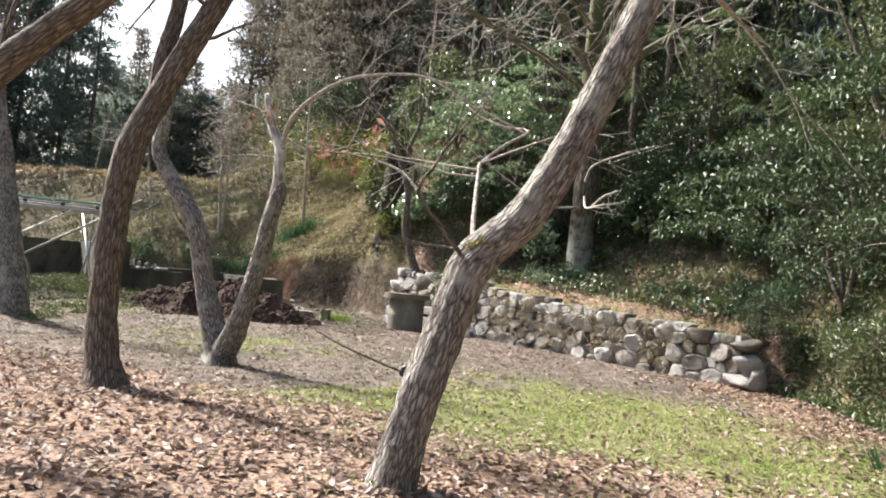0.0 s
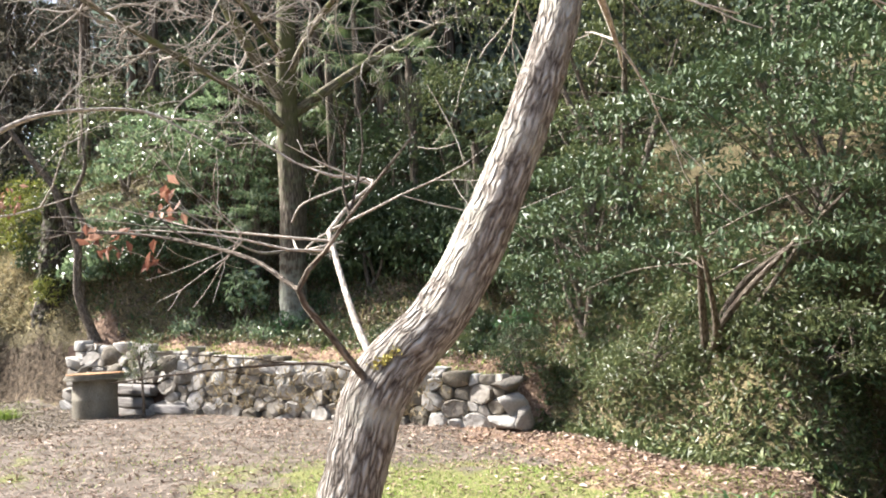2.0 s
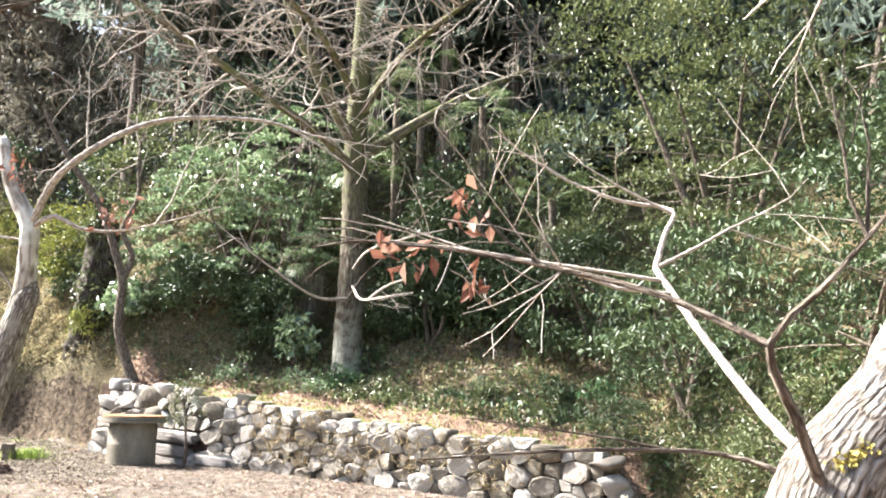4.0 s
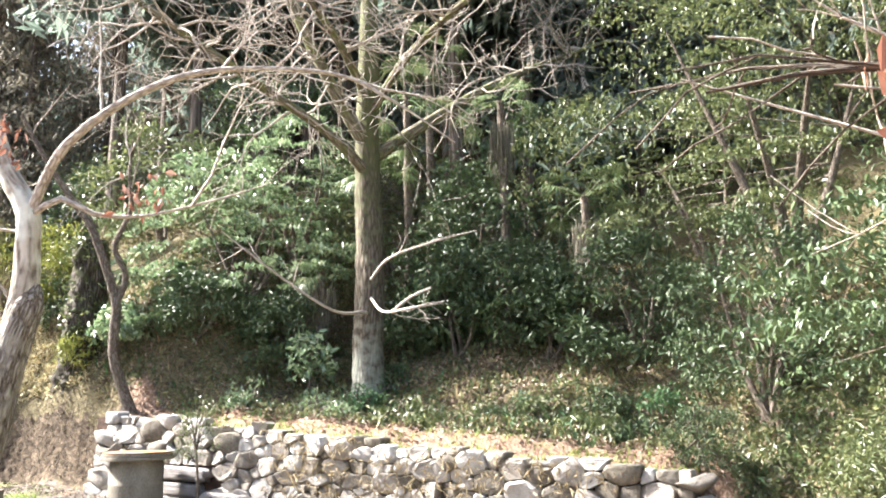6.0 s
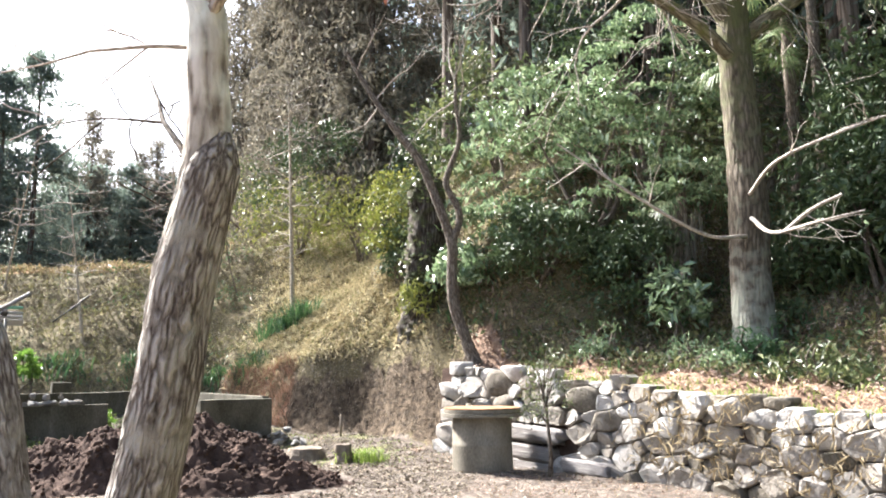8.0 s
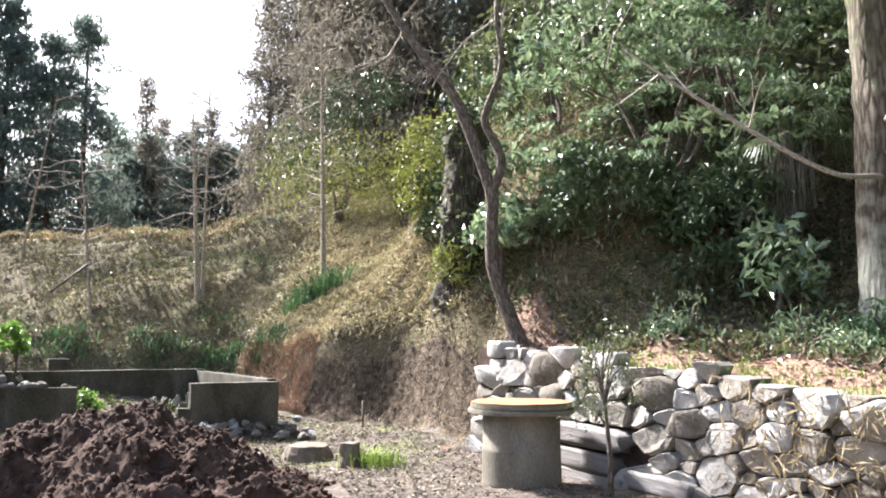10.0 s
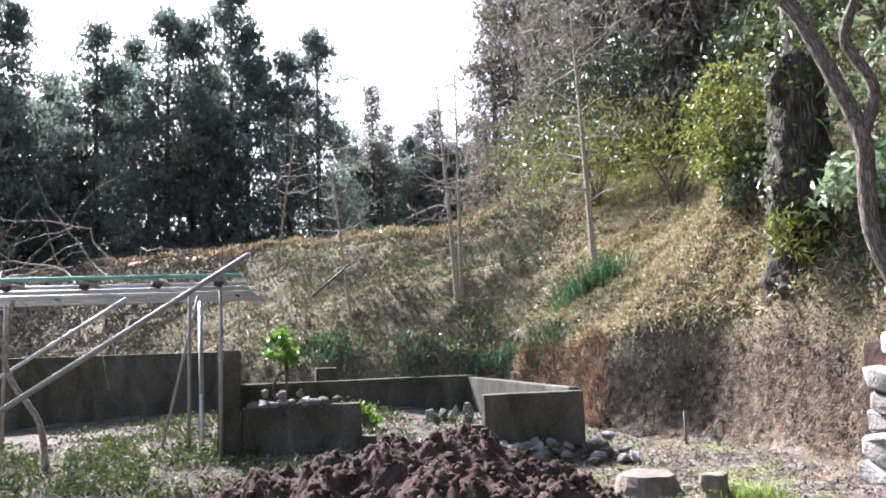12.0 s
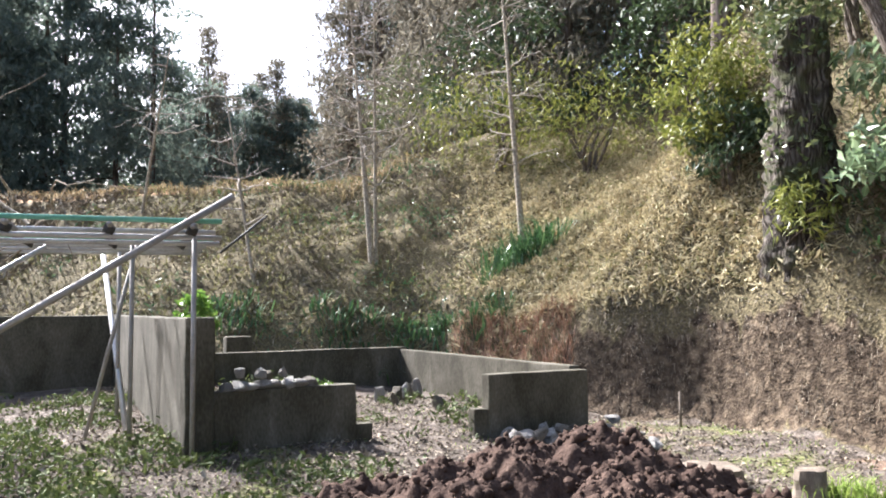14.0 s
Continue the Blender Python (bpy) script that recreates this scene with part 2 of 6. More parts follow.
STEEL = material("galvanised_pipe", [(0.2, (0.3, 0.3, 0.3)), (0.6, (0.5, 0.5, 0.5)), (0.9, (0.66, 0.66, 0.65))], 6, 40, 0.42, 0.1, metal=0.6)
PIPE_DULL = material("weathered_pipe", [(0.2, (0.17, 0.155, 0.14)), (0.6, (0.3, 0.285, 0.265)), (0.9, (0.42, 0.41, 0.39))], 6, 40, 0.6, 0.1, metal=0.3)
PIPE_GREEN = material("green_plastic_pipe", [(0.2, (0.08, 0.28, 0.2)), (0.8, (0.22, 0.5, 0.4))], 6, 40, 0.5, 0.0)
BLACK = material("black_clamp", [(0.3, (0.02, 0.02, 0.02)), (0.7, (0.06, 0.055, 0.05))], 9, 40, 0.6, 0.2)
STUMP_WOOD = material("weathered_stump_wood", [(0.2, (0.05, 0.04, 0.03)), (0.5, (0.13, 0.105, 0.08)), (0.8, (0.25, 0.21, 0.165))], 9, 50, 0.9, 0.6, stretch=(1, 1, 0.3))
LICHEN = material("yellow_lichen", [(0.3, (0.25, 0.21, 0.05)), (0.7, (0.45, 0.39, 0.12))], 30, 90, 0.9, 0.5)


# ---------------- mesh helpers ----------------
def mesh_of(name, V, F, mats, smooth=False):
    """A mesh from an array of corners and an array of faces of one size."""
    V, F = np.asarray(V, float), np.asarray(F, int)
    me = bpy.data.meshes.new(name)
    k = F.shape[1]
    me.vertices.add(len(V))
    me.vertices.foreach_set("co", V.ravel())
    me.loops.add(F.size)
    me.loops.foreach_set("vertex_index", F.ravel().astype(np.int32))
    me.polygons.add(len(F))
    me.polygons.foreach_set("loop_start", np.arange(0, F.size, k, dtype=np.int32))
    me.polygons.foreach_set("use_smooth", np.full(len(F), smooth, dtype=bool))
    me.update(calc_edges=True)
    me.materials.append(mats)
    return me


def part(name, me, parent=None, label=""):
    ob = new(name, me)
    if parent is not None:
        ob.parent = parent
    if label:
        ob["label"] = label
    return ob


def thing(name, label, category, at=(0, 0, 0), group="", kind=""):
    ob = new(name)
    ob.empty_display_size = 0.2
    ob.location = at
    return tagged(ob, label, category, group, kind)


def bm_mesh(name, bm, mat, smooth=False):
    me = bpy.data.meshes.new(name)
    bm.to_mesh(me)
    bm.free()
    me.materials.append(mat)
    if smooth:
        me.polygons.foreach_set("use_smooth", np.ones(len(me.polygons), dtype=bool))
    return me


def box_mesh(name, a, b, mat, bevel=0.012, wear=0.0, cuts=0):
    """A block between two corners, with rounded and slightly worn edges."""
    bm = bmesh.new()
    bmesh.ops.create_cube(bm, size=1)
    a, b = Vector(a), Vector(b)
    for v in bm.verts:
        v.co = Vector([a[i] + (b[i] - a[i]) * (v.co[i] + 0.5) for i in range(3)])
    if cuts:
        bmesh.ops.subdivide_edges(bm, edges=bm.edges[:], cuts=cuts, use_grid_fill=True)
    if bevel:
        sharp = [e for e in bm.edges if e.calc_face_angle(0) > 0.5]
        bmesh.ops.bevel(bm, geom=sharp, offset=bevel, segments=2, affect="EDGES", profile=0.6)
    if wear:
        for v in bm.verts:
            v.co += noise.noise_vector(v.co * 3.1) * wear
    return bm_mesh(name, bm, mat)


def smooth_line(pts, radii, step):
    """Catmull-Rom points and radii along a line, about one every step metres."""
    P = [Vector(p) for p in pts]
    P = [P[0] * 2 - P[1]] + P + [P[-1] * 2 - P[-2]]
    out, rad = [], []
    for i in range(1, len(P) - 2):
        n = max(2, int((P[i + 1] - P[i]).length / step))
        for k in range(n):
            t = k / n
            a, b, c, d = P[i - 1], P[i], P[i + 1], P[i + 2]
            out.append(0.5 * (2 * b + (c - a) * t + (2 * a - 5 * b + 4 * c - d) * t * t + (3 * b - a - 3 * c + d) * t ** 3))
            rad.append(radii[i - 1] * (1 - t) + radii[i] * t)
    out.append(P[-2])
    rad.append(radii[-1])
    return out, rad


def tube_arrays(pts, radii, sides=8, rough=0.0, freq=6.0, flare=0.0):
    """Corners and quads of a tube; rough adds ridges along it."""
    V, F = [], []
    n = len(pts)
    u = None
    for i in range(n):
        t = (pts[min(i + 1, n - 1)] - pts[max(i - 1, 0)]).normalized()
        if u is None or (u - t * u.dot(t)).length < 0.05:
            u = t.cross(Vector((0.31, 0.87, 0.17)))
        u = (u - t * u.dot(t)).normalized()
        w = t.cross(u)
        for k in range(sides):
            a = 2 * math.pi * k / sides
            dirn = u * math.cos(a) + w * math.sin(a)
            r = radii[i]
            if rough:
                q = pts[i] + dirn * r
                r *= 1 + rough * (noise.noise((math.cos(a) * freq * 0.6, math.sin(a) * freq * 0.6, q.z * 2.2)) + 0.6 * noise.noise(q * freq * 2.0))
            if flare:
                r *= 1 + flare * max(0.0, 1 - i / 6) ** 2 * (1 + 0.5 * math.sin(3 * a + 1))
            V.append(pts[i] + dirn * r)
    for i in range(n - 1):
        for k in range(sides):
            b, c = i * sides + k, i * sides + (k + 1) % sides
            F.append((b, c, c + sides, b + sides))
    return V, F


def tube_coords(pts, radii, sides):
    """Coordinates that run along the stem, so that bark follows its bends."""
    out, run = [], 0.0
    for i, p in enumerate(pts):
        run += (p - pts[i - 1]).length if i else 0.0
        r = max(radii[i], 0.01)
        out += [(math.cos(2 * math.pi * k / sides) * r, math.sin(2 * math.pi * k / sides) * r, run) for k in range(sides)]
    return out


def tubes_mesh(name, lines, mat, smooth=True):
    """One mesh of several tubes: (points, radii, sides, rough, flare) each."""
    V, F, A = [], [], []
    for pts, radii, sides, rough, flare in lines:
        v, f = tube_arrays(pts, radii, sides, rough, 6.0, flare)
        o = len(V)
        V += v
        F += [tuple(i + o for i in q) for q in f]
        A += tube_coords(pts, radii, sides)
    me = mesh_of(name, [tuple(v) for v in V], F, mat, smooth)
    at = me.attributes.new("along", "FLOAT_VECTOR", "POINT")
    at.data.foreach_set("vector", np.asarray(A, np.float32).ravel())
    return me


def pipe(name, a, b, r, mat, parent, sides=10, label=""):
    a, b = Vector(a), Vector(b)
    bm = bmesh.new()
    bmesh.ops.create_cone(bm, cap_ends=True, segments=sides, radius1=r, radius2=r, depth=(b - a).length)
    bm.transform(Matrix.Translation((a + b) / 2) @ (b - a).to_track_quat("Z", "Y").to_matrix().to_4x4())
    return part(name, bm_mesh(name, bm, mat, True), parent, label)


def leaves_mesh(name, C, size, mat, rng, aspect=0.45, up=0.6, droop=0.2, spread=0.3):
    """Folded pointed leaves, one island each, at the places C."""
    n = len(C)
    ax = rng.normal(size=(n, 3))
    ax[:, 2] -= droop * 2
    if up > 2:
        ax[:, 2] *= 0.3
    ax /= np.linalg.norm(ax, axis=1)[:, None]
    nr = rng.normal(size=(n, 3))
    nr[:, 2] += up * 2
    sd_ = np.cross(ax, nr)
    sd_ /= np.linalg.norm(sd_, axis=1)[:, None] + 1e-9
    nn = np.cross(sd_, ax)
    L = size * (1 + spread * rng.uniform(-1, 1, n))[:, None]
    W = L * aspect * 0.5
    V = np.empty((n, 4, 3))
    V[:, 0] = C - ax * L * 0.5
    V[:, 1] = C + sd_ * W + nn * W * 0.35 - ax * L * 0.06
    V[:, 2] = C + ax * L * 0.5 - nn * L * 0.08
    V[:, 3] = C - sd_ * W + nn * W * 0.35 - ax * L * 0.06
    return mesh_of(name, V.reshape(-1, 3), np.arange(4 * n).reshape(-1, 4), mat)


def blades_mesh(name, C, height, width, mat, rng, lean=0.5, curve=0.4, vary=0.4):
    """Grass blades of two leaning pieces each, rooted at the places C."""
    n = len(C)
    a = rng.uniform(0, 2 * math.pi, n)
    d = np.stack([np.cos(a), np.sin(a), np.zeros(n)], 1)
    s = np.stack([-np.sin(a), np.cos(a), np.zeros(n)], 1)
    h = (height * (1 + vary * rng.uniform(-1, 1, n)))[:, None] if np.ndim(height) == 0 else (height * (1 + vary * rng.uniform(-1, 1, n)))[:, None]
    le = lean * rng.uniform(0.2, 1.4, n)[:, None]
    z = np.array([[0, 0, 1.0]])
    mid = C + d * h * le * 0.4 + z * h * 0.6
    tip = C + d * h * (le + curve * 0.5) + z * h * (1 - curve * 0.45)
    w = width * 0.5
    V = np.empty((n, 5, 3))
    V[:, 0], V[:, 1] = C - s * w, C + s * w
    V[:, 2], V[:, 3] = mid + s * w * 0.8, mid - s * w * 0.8
    V[:, 4] = tip
    i = np.arange(n)[:, None] * 5
    F = np.concatenate([np.hstack([i, i + 1, i + 2]), np.hstack([i, i + 2, i + 3]), np.hstack([i + 3, i + 2, i + 4])])
    return mesh_of(name, V.reshape(-1, 3), F, mat)


# ---------------- the lie of the land ----------------
TOE = [(-60, 22.5), (-12, 24.5), (-9.2, 26.3), (-5.9, 24.6), (-4.4, 24.3), (-2.0, 22.3), (0.0, 20.32), (6.5, 13.9), (7.3, 13.2), (8.0, 10.0), (9.6, 8.2), (10.8, 2), (14, -40)]
TOE_STEP = [0.4, 0.4, 0.5, 1.2, 1.4, 1.4, 1.42, 0.85, 0.5, 0.5, 0.3, 0.3, 0.3]
TOE_FLAT = [0, 0, 0, 0.2, 0.3, 0.3, 2.0, 2.2, 0.1, 0, 0, 0, 0]
TOE_RISE = [0.62, 0.62, 0.62, 0.8, 1.5, 1.6, 0.65, 0.6, 1.0, 1.0, 0.6, 0.6, 0.6]


def smooth(a, b, x):
    t = np.clip((x - a) / (b - a), 0, 1)
    return t * t * (3 - 2 * t)


def toe(x, y):
    """Distance behind the foot of the bank (negative in front), and the place along it as vertex number."""
    x, y = np.asarray(x, float), np.asarray(y, float)
    best, sign, along = np.full(x.shape, 1e9), np.zeros(x.shape), np.zeros(x.shape)
    for i in range(len(TOE) - 1):
        (ax, ay), (bx, by) = TOE[i], TOE[i + 1]
        dx, dy = bx - ax, by - ay
        t = np.clip(((x - ax) * dx + (y - ay) * dy) / (dx * dx + dy * dy), 0, 1)
        px, py = x - ax - t * dx, y - ay - t * dy
        d = np.hypot(px, py)
        side = np.where(dx * (y - ay) - dy * (x - ax) > 0, 1.0, -1.0)
        new_best = d < best - 1e-9
        best, sign, along = np.where(new_best, d, best), np.where(new_best, side, sign), np.where(new_best, i + t, along)
    return best * sign, along


def lumps(x, y, seed=0):
    """Smooth random lumps between -1 and 1, one metre apart."""
    xi, yi = np.floor(x).astype(np.int64), np.floor(y).astype(np.int64)
    fx, fy = x - xi, y - yi
    fx, fy = fx * fx * (3 - 2 * fx), fy * fy * (3 - 2 * fy)

    def rnd(a, b):
        h = (a * 374761393 + b * 668265263 + seed * 362437) & 0x7FFFFFFF
        h = ((h ^ (h >> 13)) * 1274126177) & 0x7FFFFFFF
        return ((h ^ (h >> 16)) & 0xFFFF) / 32767.5 - 1
    return (rnd(xi, yi) * (1 - fx) + rnd(xi + 1, yi) * fx) * (1 - fy) + (rnd(xi, yi + 1) * (1 - fx) + rnd(xi + 1, yi + 1) * fx) * fy


def wobble(x, y):
    return (0.6 * np.sin(0.9 * x + 1.3 * np.sin(0.7 * y)) + 0.5 * np.sin(1.1 * y - 0.8 * x + 2) + 0.35 * np.sin(2.3 * x + 1.7 * y) + 0.25 * np.sin(3.7 * x - 2.9 * y + 1))


def gully(x, y):
    """How far a place lies within the shaded gully beside the mound, 0 to 1."""
    u, v = (x - 9.3) * 0.68 + (y - 6.3) * 0.73, (y - 6.3) * 0.68 - (x - 9.3) * 0.73
    return smooth(2.1, 0.7, np.abs(v - 0.5)) * smooth(-0.9, 0.3, u) * smooth(8.0, 5.5, u)


def land(x, y):
    x, y = np.asarray(x, float), np.asarray(y, float)
    d, s = toe(x, y)
    k = np.arange(len(TOE))
    g = -0.25 + 0.25 * smooth(9, 18, y) + 0.38 * smooth(-4, -8.5, x) * smooth(14, 19.5, y) + 0.2 * smooth(-9.5, -11, x) * smooth(20, 23, y)
    g = g + 0.18 * smooth(21, 23.5, y) * smooth(-8, -3, x) * smooth(0, -3, x)
    step, flat, rise = np.interp(s, k, TOE_STEP), np.interp(s, k, TOE_FLAT), np.interp(s, k, TOE_RISE)
    db = np.maximum(d, 0)
    width = 0.3 + 0.45 * smooth(5.2, 4.7, s) + 0.5 * smooth(7.8, 8.3, s)
    up = step * smooth(0.0, 1.0, d / width) + 0.1 * np.minimum(db, flat) + rise * np.clip(db - flat, 0, 2.6) + 0.62 * np.maximum(db - flat - 2.6, 0)
    cap = 5.0 - g + 0.45 * np.maximum(x + 13 + 0.3 * np.maximum(y - 31, 0), 0) + 0.5 * np.maximum(x + 8, 0) + 0.02 * np.maximum(y - 31, 0)
    cap = np.minimum(cap, 15)
    soft = 0.35
    up = -soft * np.log(np.exp(-up / soft) + np.exp(-cap / soft)) + soft * np.log1p(np.exp(-cap / soft))
    cut = gully(x, y)
    g, up = g * (1 - cut) - 1.7 * cut, up * (1 - cut)
    rough = np.where(d > 0.1, 0.09, 0.022)
    near = smooth(60, 40, np.hypot(x, y - 15))
    face = smooth(-0.1, 0.1, d) * smooth(0.9, 0.4, d) * (s < 5.0)
    g = g + 0.2 * face * lumps(x * 1.5 + 0.7 * y, y * 1.5 - 0.5 * x, 5)
    return g + up + (rough * wobble(x * 1.7, y * 1.7) + (0.018 + 0.06 * (d > 0.1) + 0.09 * face) * (lumps(x * 3.1, y * 3.3, 1) + 0.6 * lumps(x * 6.7, y * 6.3, 2))) * near


def ground_at(x, y):
    return float(land(np.array([x]), np.array([y]))[0])


def axis_of(lo, hi, step, far, grow=1.25):
    a = list(np.arange(lo, hi + 1e-6, step))
    s = step
    while a[-1] < far:
        s *= grow
        a.append(a[-1] + s)
    s = step
    while a[0] > -far:
        s *= grow
        a.insert(0, a[0] - s)
    return np.array(a)


gx, gy = axis_of(-17, 15, 0.16, 900), axis_of(-4, 36, 0.16, 900)
XX, YY = np.meshgrid(gx, gy)
ZZ = land(XX, YY)
nx, ny = len(gx), len(gy)
idx = np.arange(nx * ny).reshape(ny, nx)
faces = np.stack([idx[:-1, :-1], idx[:-1, 1:], idx[1:, 1:], idx[1:, :-1]], -1).reshape(-1, 4)


def ground_material():
    """Earth, turf, litter and dry field, mixed by the cover attributes and noise."""
    m = bpy.data.materials.new("garden_ground")
    m.use_nodes = True
    nt = m.node_tree
    N, L = nt.nodes, nt.links
    bs = N["Principled BSDF"]
    tc = N.new("ShaderNodeTexCoord")

    def tex(scale, detail=6):
        n = N.new("ShaderNodeTexNoise")
        n.inputs["Scale"].default_value, n.inputs["Detail"].default_value = scale, detail
        L.new(tc.outputs["Object"], n.inputs["Vector"])
        return n.outputs[0]

    def ramp(fac, stops):
        cr = N.new("ShaderNodeValToRGB")
        el = cr.color_ramp.elements
        while len(el) < len(stops):
            el.new(0.5)
        for e, (p, c) in zip(el, stops):
            e.position, e.color = p, (*c, 1)
        L.new(fac, cr.inputs[0])
        return cr.outputs[0]

    def blend(fac, a, b):
        mx = N.new("ShaderNodeMix")
        mx.data_type = "RGBA"
        L.new(fac, mx.inputs["Factor"])
        L.new(a, mx.inputs["A"])
        L.new(b, mx.inputs["B"])
        return mx.outputs["Result"]

    def cover(name, scale):
        at = N.new("ShaderNodeAttribute")
        at.attribute_name = name
        ad = N.new("ShaderNodeMath")
        ad.operation = "ADD"
        L.new(at.outputs["Fac"], ad.inputs[0])
        L.new(tex(scale), ad.inputs[1])
        cr = ramp(ad.outputs[0], [(0.88, (0, 0, 0)), (1.0, (1, 1, 1))])
        return cr
    fine = tex(28, 8)
    mid = tex(5, 8)
    earth = ramp(mid, [(0.3, (0.055, 0.044, 0.034)), (0.5, (0.1, 0.082, 0.067)), (0.7, (0.175, 0.15, 0.127))])
    turf = ramp(fine, [(0.3, (0.05, 0.055, 0.022)), (0.5, (0.12, 0.13, 0.045)), (0.7, (0.22, 0.21, 0.09))])
    litter = ramp(fine, [(0.3, (0.09, 0.055, 0.04)), (0.5, (0.2, 0.13, 0.09)), (0.65, (0.32, 0.23, 0.165)), (0.8, (0.42, 0.33, 0.25))])
    field = ramp(mid, [(0.3, (0.3, 0.17, 0.09)), (0.6, (0.42, 0.27, 0.16)), (0.8, (0.5, 0.37, 0.24))])
    bank = ramp(fine, [(0.3, (0.05, 0.042, 0.024)), (0.5, (0.12, 0.1, 0.055)), (0.7, (0.22, 0.18, 0.1))])
    c = blend(cover("grass", 1.3), earth, turf)
    c = blend(cover("litter", 2.1), c, litter)
    c = blend(cover("bank", 1.5), c, bank)
    c = blend(cover("field", 0.6), c, field)
    raw = ramp(tex(9, 9), [(0.32, (0.028, 0.02, 0.013)), (0.5, (0.075, 0.055, 0.037)), (0.68, (0.15, 0.115, 0.078))])
    c = blend(cover("cut", 3.0), c, raw)
    L.new(c, bs.inputs["Base Color"])
    bs.inputs["Roughness"].default_value = 0.95
    bs.inputs["Specular IOR Level"].default_value = 0.15
    b = N.new("ShaderNodeBump")
    b.inputs["Strength"].default_value, b.inputs["Distance"].default_value = 0.8, 0.05
    L.new(fine, b.inputs["Height"])
    L.new(b.outputs[0], bs.inputs["Normal"])
    return m


gm = mesh_of("ground", np.stack([XX, YY, ZZ], -1).reshape(-1, 3), faces, ground_material(), True)
DD, SS = toe(XX, YY)


def grass_cover(x, y):
    band = np.exp(-(((y - 9.5 + 0.25 * x) / 3.2) ** 2)) * smooth(-0.5, 2.5, x + 1.0 * np.sin(y)) * smooth(9.8, 7.5, x)
    left = 0.28 * smooth(-4.0, -7.5, x) * smooth(11, 15, y) * smooth(22, 19, y)
    mid_ = 0.45 * np.exp(-((x + 2.5) / 2.5) ** 2 - ((y - 13) / 2.0) ** 2)
    plant = 0.08 * smooth(-5.5, -6.5, x) * smooth(21, 22, y)
    foot = 0.3 * smooth(-7.5, -6, x) * smooth(-1.8, -3, x) * smooth(19.5, 20.5, y)
    return np.clip(np.maximum(np.maximum(band, left), np.maximum(np.maximum(mid_, foot), plant)), 0, 1)


def litter_cover(x, y):
    near = smooth(9.0, 6.5, y + 0.35 * x) * 0.95 * smooth(-17, -10, x) * smooth(-9, -3, y)
    under = np.maximum(0.8 * smooth(5.5, 8, x + 0.2 * y - 1.5), 0.3 * smooth(20.5, 22.5, y) * smooth(-6.3, -5, x))
    return np.clip(np.maximum(near, under), 0, 1)


for nm, arr in (("grass", 0.15 + 0.75 * grass_cover(XX, YY) * (DD < 0)), ("litter", 0.1 + 0.7 * litter_cover(XX, YY) * (DD < 0) + 0.65 * ((DD > 0) & (DD < 1.0) & (SS > 4.9) & (SS < 8))), ("bank", 0.9 * smooth(-0.2, 0.15, DD - 1.0 * ((SS > 4.95) & (SS < 7.6)))), ("cut", 0.75 * smooth(-0.1, 0.05, DD) * smooth(0.65, 0.4, DD) * ((SS > 2.8) & (SS < 5.1))), ("field", 0.9 * smooth(4.6, 4.9, ZZ) * smooth(-11.0, -13.5, XX))):
    at = gm.attributes.new(nm, "FLOAT", "POINT")
    at.data.foreach_set("value", np.asarray(arr, np.float32).ravel())
ground = tagged(new("ground", gm), "leaf-strewn garden ground rising to a brown grassy bank", "ground", kind="structure")


# ---------------- growing things ----------------
def grow(rng, start, way, length, radius, depth, lines, kids=3, droop=0.0, wiggle=0.28, sides=5, min_r=0.004, lift=0.0):
    """Adds a crooked branch and its side branches to lines."""
    n = max(4, int(length / 0.22))
    p, w = Vector(start), Vector(way).normalized()
    pts, rad = [p.copy()], [radius]
    for i in range(n):
        w = (w + Vector(rng.normal(size=3)) * wiggle * 0.5 + Vector((0, 0, lift - droop)) * 0.12).normalized()
        p = p + w * (length / n)
        pts.append(p.copy())
        rad.append(max(min_r, radius * (1 - 0.8 * (i + 1) / n)))
    lines.append((pts, rad, sides if radius > 0.015 else 4, 0.06 if radius > 0.03 else 0, 0))
    if depth > 0:
        for k in range(kids):
            i = int(n * rng.uniform(0.25, 0.95))
            t = (pts[min(i + 1, n)] - pts[i]).normalized()
            side = Vector(rng.normal(size=3))
            side = (side - t * side.dot(t)).normalized()
            grow(rng, pts[i], t * 0.7 + side * 0.8, length * rng.uniform(0.35, 0.65), rad[i] * 0.6, depth - 1, lines, kids, droop, wiggle, sides, min_r, lift)
    return lines


def stem_line(pts, radii, sides=18, rough=0.12, flare=0.0, step=0.08):
    p, r = smooth_line(pts, radii, step)
    return (p, r, sides, rough, flare)


def clumps(rng, centres, per, radius, flat=0.7):
    C = np.repeat(np.asarray([tuple(c) for c in centres], float), per, axis=0)
    return C + rng.normal(size=C.shape) * radius * np.array([1, 1, flat])


